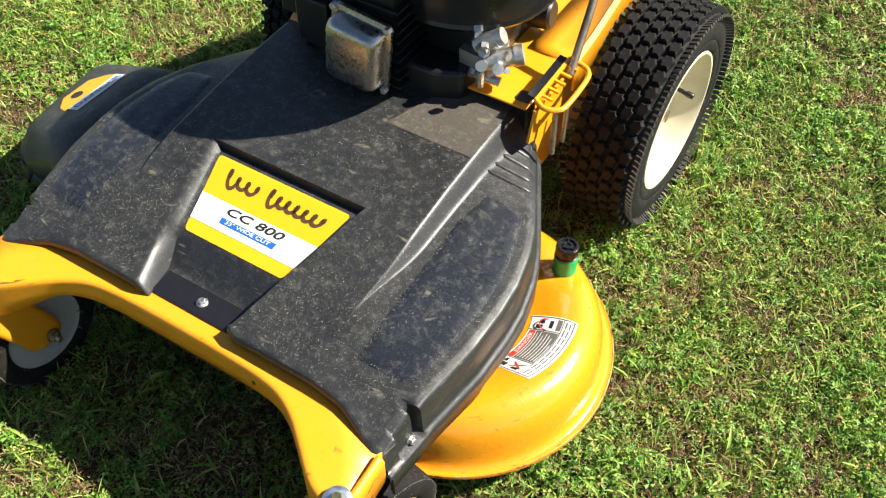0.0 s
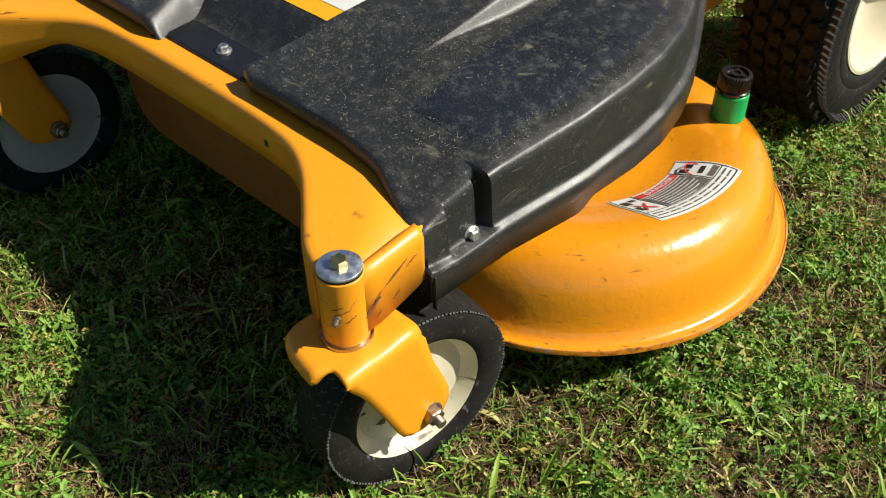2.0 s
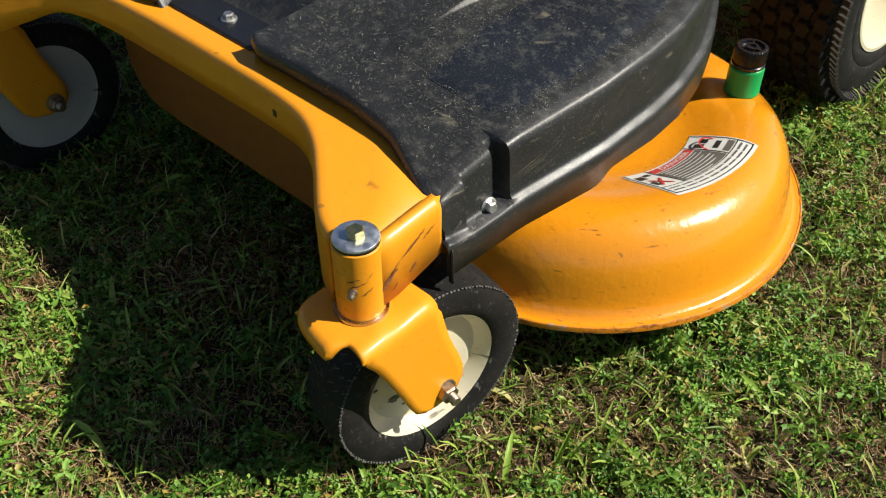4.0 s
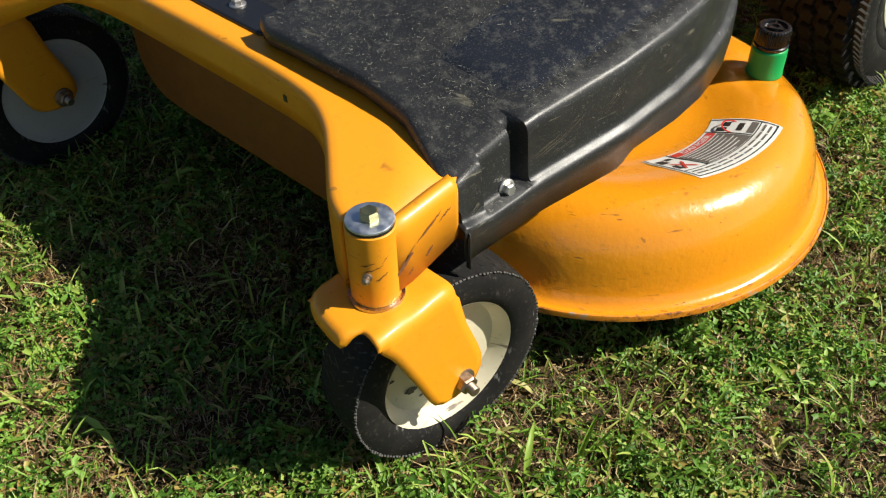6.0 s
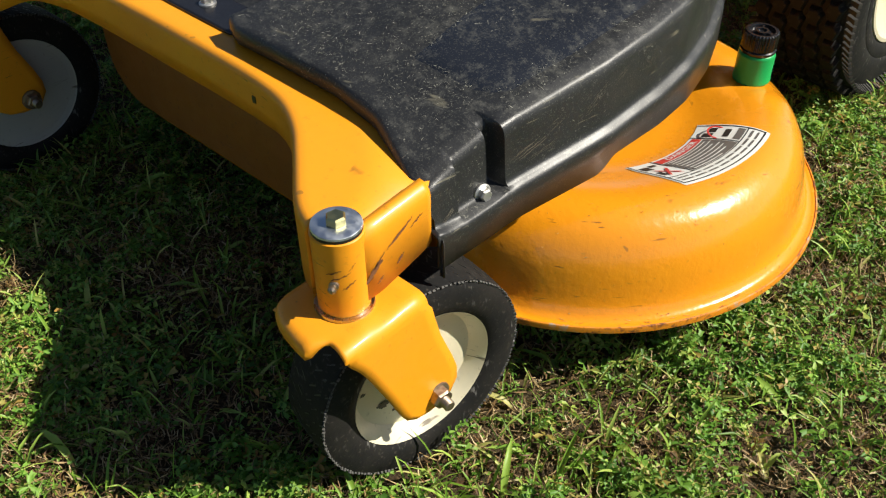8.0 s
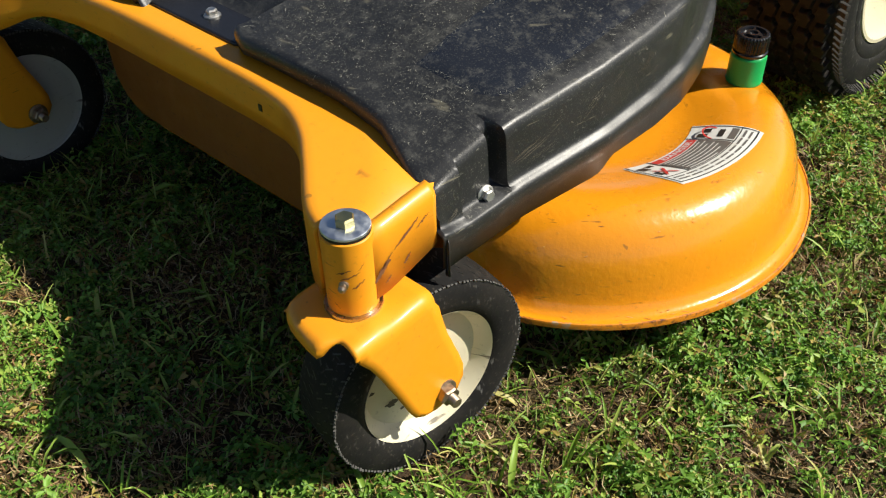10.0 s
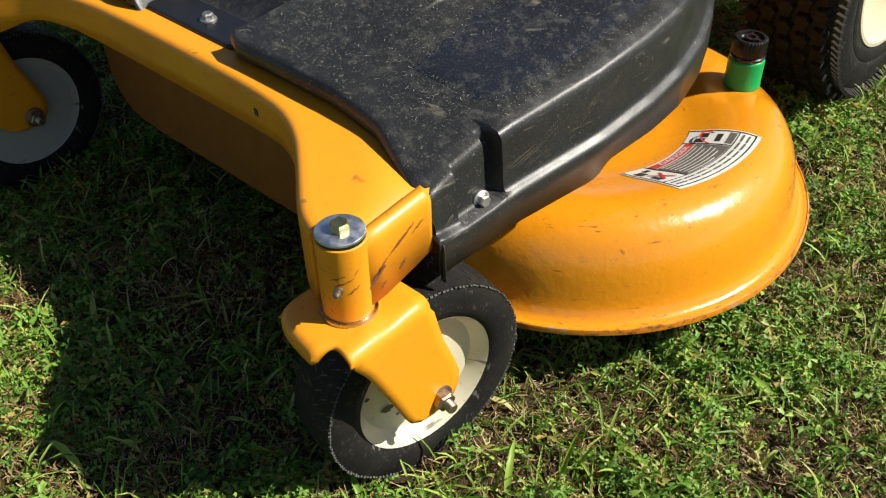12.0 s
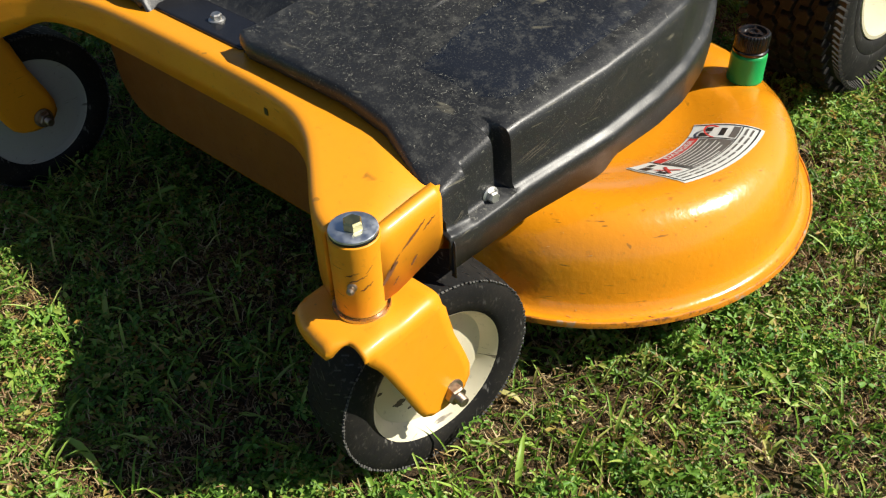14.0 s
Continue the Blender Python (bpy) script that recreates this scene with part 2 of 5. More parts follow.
def rod(bm, a, b, r, n=16, r2=None):
    a, b = Vector(a), Vector(b)
    lathe(bm, [(r, 0), (r if r2 is None else r2, (b - a).length)], axis_matrix(a, b - a), n)


def grid(bm, pts):
    """A sheet from rows of points."""
    vs = [[bm.verts.new(p) for p in row] for row in pts]
    for r0, r1 in zip(vs, vs[1:]):
        for i in range(len(r0) - 1):
            bm.faces.new((r0[i], r0[i + 1], r1[i + 1], r1[i]))
    return vs


def prism(bm, outline, z0, z1, m=None):
    """Extrudes a plan outline (x, y) from z0 to z1."""
    low = [bm.verts.new((x, y, z0)) for x, y in outline]
    high = [bm.verts.new((x, y, z1)) for x, y in outline]
    k = len(outline)
    bm.faces.new(low)
    bm.faces.new(high)
    for i in range(k):
        bm.faces.new((low[i], low[(i + 1) % k], high[(i + 1) % k], high[i]))
    if m:
        bmesh.ops.transform(bm, matrix=m, verts=low + high)


def spline(pts, n):
    """n points on a Catmull-Rom curve through pts."""
    pts = [Vector(p) for p in pts]
    ext = [2 * pts[0] - pts[1]] + pts + [2 * pts[-1] - pts[-2]]
    out = []
    for i in range(n):
        u = i / (n - 1) * (len(pts) - 1)
        k = min(int(u), len(pts) - 2)
        f = u - k
        a, b, c, d = ext[k:k + 4]
        out.append(0.5 * (2 * b + (c - a) * f + (2 * a - 5 * b + 4 * c - d) * f * f + (3 * b - 3 * c + d - a) * f ** 3))
    return out


def lerp(x, xs, ys):
    return float(np.interp(x, xs, ys))


def smoothstep(a, b, x):
    u = min(1, max(0, (x - a) / (b - a)))
    return u * u * (3 - 2 * u)


def text_mesh(body, size, shear=0.0, bold=0.0):
    """Flat mesh of a word, centred on the origin: vertices and faces."""
    cu = bpy.data.curves.new("word", "FONT")
    cu.body, cu.size, cu.shear, cu.offset = body, size, shear, bold
    cu.align_x, cu.align_y, cu.resolution_u = "CENTER", "CENTER", 3
    ob = new("word", cu)
    me = bpy.data.meshes.new_from_object(ob.evaluated_get(bpy.context.evaluated_depsgraph_get()))
    v = [tuple(p.co) for p in me.vertices]
    f = [tuple(p.vertices) for p in me.polygons]
    bpy.data.objects.remove(ob)
    bpy.data.curves.remove(cu)
    bpy.data.meshes.remove(me)
    return v, f


MID = -0.31  # the mower's middle line; x runs across it, y towards its rear


def mirror(x):
    return 2 * MID - x


# ---- ground ----
def scaled(n, l, source, k):
    m = n.new("ShaderNodeMath")
    m.operation = "MULTIPLY"
    m.inputs[1].default_value = k
    l.new(source, m.inputs[0])
    return m.outputs[0]


def build_ground():
    m = bpy.data.materials.new("soil_and_thatch")
    n, l, p = nodes_of(m)
    a = noise_node(n, l, 7, 8)
    b = noise_node(n, l, 90, 6, 0.7)
    col = ramp(n, l, b.outputs["Fac"], [(0.3, (0.013, 0.007, 0.0035)), (0.52, (0.066, 0.036, 0.015)), (0.75, (0.18, 0.105, 0.048))])
    col = mix(n, l, ramp(n, l, a.outputs["Fac"], [(0.4, 0.05), (0.62, 0.4)]), col, (0.07, 0.07, 0.022))
    # away from the mower the lawn is seen as one green cover
    tc = n.new("ShaderNodeTexCoord")
    off = n.new("ShaderNodeVectorMath")
    off.operation = "DISTANCE"
    off.inputs[1].default_value = (-0.5, 0.9, 0.0)
    l.new(tc.outputs["Object"], off.inputs[0])
    green = ramp(n, l, b.outputs["Fac"], [(0.3, (0.022, 0.034, 0.007)), (0.5, (0.058, 0.084, 0.016)), (0.72, (0.125, 0.135, 0.034))])
    green = mix(n, l, ramp(n, l, a.outputs["Fac"], [(0.45, 0.0), (0.66, 0.55)]), green, (0.085, 0.062, 0.022))
    col = mix(n, l, ramp(n, l, scaled(n, l, off.outputs["Value"], 0.25), [(0.27, 0.0), (0.42, 0.92)]), col, green)
    l.new(col, p.inputs["Base Color"])
    p.inputs["Roughness"].default_value = 0.95
    bump(n, l, p, b.outputs["Fac"], 0.8, 0.01)
    bm = bmesh.new()
    xs = [-400, -40, -8] + [-3 + 0.1 * i for i in range(61)] + [8, 40, 400]
    grid(bm, [[Vector((x - 0.3, y + 0.6, 0.004 * noise.noise(Vector((x * 3, y * 3, 0))) if abs(x) < 4 and abs(y) < 4 else 0)) for x in xs] for y in xs])
    return tagged(part("ground", bm, m, None), "brown soil and thatch under the lawn", "ground", "", "structure")


build_ground()


# ---- lawn ----
def leaf_material(name, stops, rough=0.5, through_light=0.38):
    m = bpy.data.materials.new(name)
    n, l, p = nodes_of(m)
    geo = n.new("ShaderNodeNewGeometry")
    col = ramp(n, l, geo.outputs["Random Per Island"], stops)
    wide = noise_node(n, l, 5, 4)
    col = mix(n, l, ramp(n, l, wide.outputs["Fac"], [(0.45, 0.0), (0.70, 0.28)]), col, (0.15, 0.17, 0.035))
    l.new(col, p.inputs["Base Color"])
    p.inputs["Roughness"].default_value = rough
    p.inputs["Specular IOR Level"].default_value = 0.45
    tr = n.new("ShaderNodeBsdfTranslucent")
    l.new(col, tr.inputs["Color"])
    mx = n.new("ShaderNodeMixShader")
    mx.inputs["Fac"].default_value = through_light
    l.new(p.outputs[0], mx.inputs[1])
    l.new(tr.outputs[0], mx.inputs[2])
    l.new(mx.outputs[0], n["Material Output"].inputs["Surface"])
    return m


CLOVER = leaf_material("clover_leaf", [(0.0, (0.058, 0.150, 0.017)), (0.35, (0.145, 0.32, 0.037)), (0.68, (0.27, 0.48, 0.071)), (0.84, (0.43, 0.56, 0.108)), (0.92, (0.48, 0.42, 0.108)), (1.0, (0.42, 0.22, 0.058))], 0.48, 0.34)
BLADE = leaf_material("grass_blade", [(0.0, (0.09, 0.18, 0.016)), (0.4, (0.22, 0.40, 0.043)), (0.8, (0.41, 0.57, 0.101)), (1.0, (0.58, 0.53, 0.173))], 0.44, 0.36)
STRAW = leaf_material("dry_straw", [(0.0, (0.075, 0.034, 0.014)), (0.4, (0.21, 0.112, 0.045)), (0.75, (0.38, 0.245, 0.105)), (1.0, (0.56, 0.45, 0.25))], 0.6, 0.12)
CLIPPING = leaf_material("pale_clipping", [(0.0, (0.06, 0.062, 0.055)), (0.5, (0.17, 0.17, 0.145)), (1.0, (0.42, 0.41, 0.34))], 0.7, 0.1)
FIELD = (-2.2, 1.05, -0.60, 2.45)
FEET = [(-0.033, 0.033, 0.0, 0.105), (-0.653, -0.587, 0.0, 0.105), (-0.065, 0.06, 0.80, 0.98)]
rng = np.random.default_rng(7)


def fbm(x, y, scale, seed):
    """Smooth value noise on arrays, about 0 to 1."""
    out = np.zeros_like(x)
    amp = 0.5
    for o in range(3):
        g = np.random.default_rng(seed + o).random((64, 64))
        u, v = (x * scale) % 63, (y * scale) % 63
        i, j = u.astype(int), v.astype(int)
        fu, fv = u - i, v - j
        fu, fv = fu * fu * (3 - 2 * fu), fv * fv * (3 - 2 * fv)
        out += amp * ((g[i, j] * (1 - fu) + g[i + 1, j] * fu) * (1 - fv) + (g[i, j + 1] * (1 - fu) + g[i + 1, j + 1] * fu) * fv)
        amp, scale = amp * 0.5, scale * 2.1
    return out / 0.875


def scatter(per_m2, keep):
    x0, x1, y0, y1 = FIELD
    k = int(per_m2 * (x1 - x0) * (y1 - y0))
    x, y = rng.uniform(x0, x1, k), rng.uniform(y0, y1, k)
    ok = rng.random(k) < keep(x, y)
    for a, b, c, d in FEET:
        ok &= ~((x > a) & (x < b) & (y > c) & (y < d))
    # thinner far away, where single leaves cannot be told apart
    far = np.hypot(x - 0.0, y - 0.3)
    ok &= rng.random(k) < np.clip(1.5 - 0.60 * far, 0.28, 1)
    rim = np.minimum(np.minimum(x - x0, x1 - x), np.minimum(y - y0, y1 - y)) / 0.3
    ok &= rng.random(k) < np.clip(rim + fbm(x, y, 5.0, 91) - 0.5, 0, 1)
    return x[ok], y[ok]


def bare(x, y):
    """1 where the lawn is worn thin."""
    worn = np.exp(-((x - 0.32) ** 2 + (y - 0.24) ** 2) / 0.03) + np.exp(-((x - 0.62) ** 2 + (y - 1.0) ** 2) / 0.02)
    return np.clip((fbm(x + 7, y + 3, 4.2, 11) - 0.52) * 5.0, 0, 1) * np.clip(0.15 + 0.6 * worn, 0, 1)


def stuff_mesh(name, verts, faces_per, material, label, category):
    """One mesh from an array of pieces: verts (n, k, 3), each piece with the same faces."""
    n, k = verts.shape[:2]
    tri = [f for f in faces_per]
    loops = np.concatenate([np.concatenate([np.array(f) for f in tri])[None, :] + (np.arange(n) * k)[:, None]]).ravel()
    sizes = np.tile([len(f) for f in tri], n)
    me = bpy.data.meshes.new(name)
    me.vertices.add(n * k)
    me.vertices.foreach_set("co", verts.astype(np.float32).ravel())
    me.loops.add(len(loops))
    me.loops.foreach_set("vertex_index", loops.astype(np.int32))
    me.polygons.add(len(sizes))
    me.polygons.foreach_set("loop_start", np.concatenate([[0], np.cumsum(sizes)[:-1]]).astype(np.int32))
    me.update(calc_edges=True)
    me.validate()
    me.materials.append(material)
    return tagged(new(name, me), label, category, "", "stuff")


def unit(a):
    return a / np.linalg.norm(a, axis=-1, keepdims=True)


def green(x, y):
    """Share of the ground that low leaves cover."""
    return np.clip(0.50 + (fbm(x, y, 6.5, 3) - 0.42) * 2.2, 0.34, 1) * np.clip(0.66 + (fbm(x, y, 22.0, 55) - 0.5) * 3.4, 0.14, 1) * (1 - 0.6 * bare(x, y))


def build_clover():
    """Tufts of three-lobed leaves that stand round a common root, with single leaves low between them."""
    cx, cy = scatter(3600, green)
    k = rng.integers(8, 20, len(cx))
    tall = np.repeat(0.012 + 0.026 * rng.random(len(cx)) * (0.4 + fbm(cx, cy, 7, 5)), k)
    wide = np.repeat(rng.uniform(0.007, 0.014, len(cx)), k)
    ox, oy = rng.normal(0, 1, len(tall)), rng.normal(0, 1, len(tall))
    x1, y1 = np.repeat(cx, k) + ox * wide, np.repeat(cy, k) + oy * wide
    h1 = 0.004 + tall * np.exp(-(ox * ox + oy * oy) / 5) * rng.uniform(0.45, 1.0, len(tall))
    x2, y2 = scatter(42000, green)
    h2 = 0.003 + 0.014 * rng.random(len(x2)) ** 1.4
    x, y, h = np.concatenate([x1, x2]), np.concatenate([y1, y2]), np.concatenate([h1, h2])
    out = np.concatenate([np.stack([ox, oy], -1) * 0.34, np.zeros((len(x2), 2))])
    n = len(x)
    size = (0.0020 + 0.0032 * rng.random(n) ** 1.6) * np.clip(0.7 + 0.5 * np.hypot(x, y - 0.4), 1.0, 1.8)
    lean = unit(np.stack([out[:, 0] + rng.normal(0, 0.45, n), out[:, 1] + rng.normal(0, 0.45, n), np.ones(n)], -1))
    a0 = rng.uniform(0, 2 * np.pi, n)
    side = unit(np.cross(lean, np.stack([np.cos(a0), np.sin(a0), np.zeros(n)], -1)))
    other = np.cross(lean, side)
    centre = np.stack([x, y, h], -1)
    rows, faces = [centre], []
    for j in range(3):
        a = 2.094 * j + rng.normal(0, 0.22, n)
        d = side * np.cos(a)[:, None] + other * np.sin(a)[:, None]
        w = np.cross(lean, d)
        s = (size * rng.uniform(0.75, 1.2, n))[:, None]
        fold = (lean * rng.uniform(0.05, 0.50, n)[:, None]) * s
        droop = lean * rng.uniform(-0.45, 0.25, n)[:, None] * s
        tip = centre + d * s * rng.uniform(1.30, 1.75, n)[:, None] + droop * 0.7
        rows += [centre + d * s * 0.95 + w * s * 0.40 + fold, centre + d * s * 1.78 + w * s * 0.46 + fold * 0.7 + droop * 0.8, tip,
                 centre + d * s * 1.78 - w * s * 0.46 + fold * 0.7 + droop * 0.8, centre + d * s * 0.95 - w * s * 0.40 + fold]
        b = 1 + 5 * j
        faces += [(0, b, b + 1, b + 2), (0, b + 2, b + 3, b + 4)]
    return stuff_mesh("clover", np.stack(rows, 1), faces, CLOVER, "low green clover and small-leaved weeds in the lawn", "clover")


def blades(name, per_m2, keep, length, width, lift, material, label, category, curl=0.5):
    x, y = scatter(per_m2, keep)
    n = len(x)
    L = rng.uniform(*length, n)
    W = rng.uniform(*width, n)
    a = rng.uniform(0, 2 * np.pi, n)
    d = np.stack([np.cos(a), np.sin(a), np.zeros(n)], -1)
    w = np.stack([-np.sin(a), np.cos(a), rng.normal(0, 0.35, n)], -1) * W[:, None]
    e0 = rng.uniform(*lift, n)
    p = np.stack([x, y, rng.uniform(-0.002, 0.006, n)], -1)
    rows = []
    for k in range(5):
        f = (0.55, 1.0, 0.95, 0.65, 0.0)[k]
        keel = np.array([0, 0, 1.0]) * (W * 0.25 * f)[:, None]
        if k < 4:
            rows += [p - w * f * 0.5 + keel, p - keel * 0.6, p + w * f * 0.5 + keel]
        else:
            rows += [p]
        e = e0 - curl * k * rng.uniform(0.4, 1.0, n)
        p = p + (d * np.cos(e)[:, None] + np.array([0, 0, 1.0]) * np.sin(e)[:, None]) * (L / 4)[:, None]
        p[:, 2] = np.maximum(p[:, 2], 0.003)
    v = np.stack(rows, 1)
    faces = []
    for k in range(3):
        b = 3 * k
        faces += [(b, b + 1, b + 4, b + 3), (b + 1, b + 2, b + 5, b + 4)]
    faces += [(9, 10, 12), (10, 11, 12)]
    return stuff_mesh(name, v, faces, material, label, category)


def build_thatch():
    """Fine bent straws, dead stalks and crumbs that lie and stand between the leaves."""
    x, y = scatter(165000, lambda x, y: 0.32 + 0.68 * np.clip(1.2 * bare(x, y) + (fbm(x, y, 6.0, 77) - 0.52) * 4, 0, 1))
    n = len(x)
    L = 0.0024 + rng.gamma(1.6, 0.0036, n)
    W = rng.uniform(0.0003, 0.0013, n) * np.clip(0.8 + 0.4 * np.hypot(x, y - 0.4), 1.0, 1.7)
    a, e = rng.uniform(0, 2 * np.pi, n), np.abs(rng.normal(0.25, 0.55, n))
    d = np.stack([np.cos(a) * np.cos(e), np.sin(a) * np.cos(e), np.sin(e)], -1) * L[:, None]
    w = np.stack([-np.sin(a), np.cos(a), rng.normal(0, 0.6, n)], -1) * (W * 0.5)[:, None]
    p = np.stack([x, y, 0.004 + 0.014 * rng.random(n) ** 1.6], -1)
    bow = np.stack([-np.sin(a), np.cos(a), np.ones(n)], -1) * (L * rng.normal(0, 0.18, n))[:, None]
    mid = p + d * 0.5 + bow
    end = p + d
    mid[:, 2], end[:, 2] = np.maximum(mid[:, 2], 0.005), np.maximum(end[:, 2], 0.005)
    v = np.stack([p - w, p + w, mid - w, mid + w, end - w * 0.4, end + w * 0.4], 1)
    return stuff_mesh("dry_grass", v, [(0, 1, 3, 2), (2, 3, 5, 4)], STRAW, "dry brown straw and thatch between the green leaves", "dry grass")


build_clover()
blades("grass", 18000, lambda x, y: 0.25 + 0.78 * np.clip((fbm(x, y, 4.0, 21) - 0.45) * 5, 0, 1), (0.014, 0.050), (0.0009, 0.0034), (0.5, 1.5), BLADE,
       "bright green lawn grass blades, mown short", "grass", 0.3)
blades("broad_grass", 2400, lambda x, y: np.clip(0.04 + 0.28 * np.clip((fbm(x, y, 3.0, 41) - 0.45) * 5, 0, 1) + 0.7 * np.clip((0.02 - y) / 0.15, 0, 1) * np.clip((-0.12 - x) / 0.15, 0, 1), 0, 1),
       (0.025, 0.062), (0.0028, 0.0062), (0.30, 1.15), BLADE,
       "broad light-green grass leaves among the clover", "grass")
build_thatch()


# ---- the mower ----
mower = thing("lawn_mower", (MID, 0.4, 0), "yellow walk-behind lawn mower with a dusty black hood, on short grass", "lawn mower")


# deck: two joined domes with a rolled lip
DECK = [Vector((-0.075, 0.381)), Vector((-0.470, 0.381))]
DECK_PROFILE = [(0.010, 0.140), (0.085, 0.140), (0.100, 0.142), (0.115, 0.147), (0.130, 0.153), (0.145, 0.158), (0.160, 0.1613), (0.172, 0.1618), (0.182, 0.1600),
                (0.191, 0.1556), (0.199, 0.149), (0.2055, 0.140), (0.2105, 0.130), (0.2140, 0.119), (0.2165, 0.108), (0.2185, 0.097), (0.2205, 0.088),
                (0.2235, 0.0810), (0.2275, 0.0768), (0.2315, 0.0760), (0.2345, 0.0770), (0.2358, 0.0762), (0.2358, 0.0710)]
PORT = Vector((0.027, 0.521))


def pad(x, y):
    """The shallow flat hollow round the wash port."""
    return 0.0055 * math.exp(-(((x - PORT.x) ** 2 + (y - PORT.y) ** 2) / 0.0011) ** 2)


def deck_z(r):
    return lerp(r, [p[0] for p in DECK_PROFILE[:18]], [p[1] for p in DECK_PROFILE[:18]])


def build_deck():
    bm = bmesh.new()
    ways = []
    for i in range(73):
        a = -math.pi / 2 + math.pi * i / 72
        ways.append((DECK[0], a))
    for i in range(73):
        a = math.pi / 2 + math.pi * i / 72
        ways.append((DECK[1], a))
    rings = []
    for r, z in DECK_PROFILE:
        ring = []
        for c, a in ways:
            x, y = c.x + r * math.cos(a), c.y + r * math.sin(a)
            ring.append(bm.verts.new((x, y, z - (pad(x, y) if r < 0.205 else 0.0))))
        rings.append(ring)
    k = len(ways)
    for a, b in zip(rings, rings[1:]):
        for i in range(k):
            bm.faces.new((a[i], a[(i + 1) % k], b[(i + 1) % k], b[i]))
    bm.faces.new(rings[0])
    deck = part("deck", bm, YELLOW_DECK, mower, "glossy yellow pressed-steel cutting deck with a chipped lip", smooth=60)
    solid(deck, 0.002)
    return deck


deck = build_deck()


def build_lip_edge():
    """The worn outer edge of the lip, bare and rusty in places."""
    bm = bmesh.new()
    m = Matrix.Translation((DECK[0].x, DECK[0].y, 0))
    rows = []
    for i in range(121):
        a = radians(-82 + 130 * i / 120)
        rag = 0.0006 * noise.noise(Vector((i * 0.9, 0, 4)))
        rows.append([m @ Vector((r * math.cos(a), r * math.sin(a), z)) for r, z in ((0.2347 - rag, 0.0776), (0.2360, 0.0772), (0.2366, 0.0755), (0.2366, 0.0715), (0.2356, 0.0706))])
    grid(bm, rows)
    part("lip_edge", bm, CHIPPED_EDGE, deck, "chipped lip edge with rust and bare steel")


build_lip_edge()


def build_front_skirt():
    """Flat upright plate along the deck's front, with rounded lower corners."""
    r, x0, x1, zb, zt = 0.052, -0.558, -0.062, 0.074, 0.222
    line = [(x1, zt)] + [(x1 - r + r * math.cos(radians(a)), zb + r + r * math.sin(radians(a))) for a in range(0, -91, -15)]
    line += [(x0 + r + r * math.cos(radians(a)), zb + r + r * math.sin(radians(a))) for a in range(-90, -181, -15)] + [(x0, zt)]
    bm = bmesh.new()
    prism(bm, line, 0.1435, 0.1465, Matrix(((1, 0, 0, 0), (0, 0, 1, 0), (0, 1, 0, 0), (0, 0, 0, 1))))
    skirt = bevelled(part("front_skirt", bm, YELLOW_SHADED_GRIMY, deck, "yellow steel skirt plate", smooth=0), 0.0012)
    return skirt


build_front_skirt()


def on_deck(u, v, lift=0.0006):
    """The danger sticker's plane (u along, v outward, both 0 to 1) laid on the near dome."""
    r = (0.104 + 0.061 * v) + (0.006 + 0.005 * v) * u
    a = radians((-33 + 10 * v) + u * (57 - 16 * v))
    return Vector((DECK[0].x + r * math.cos(a), DECK[0].y + r * math.sin(a), deck_z(r) + lift))


def on_sheet(name, rects, mapper, material, parent, lift, words=()):
    """Flat print (rectangles u0, u1, v0, v1 and words) laid on a surface by mapper."""
    bm = bmesh.new()
    for u0, u1, v0, v1 in rects:
        nu, nv = max(1, int((u1 - u0) * 16)), max(1, int((v1 - v0) * 10))
        grid(bm, [[mapper(u0 + (u1 - u0) * i / nu, v0 + (v1 - v0) * j / nv, lift) for i in range(nu + 1)] for j in range(nv + 1)])
    for body, size, u, v, sx, sy, shear in words:
        vs, fs = text_mesh(body, size, shear, size * 0.02)
        made = [bm.verts.new(mapper(u + x * sx, v + y * sy, lift)) for x, y, _ in vs]
        for f in fs:
            bm.faces.new([made[i] for i in f])
    return part(name, bm, material, parent, smooth=0)


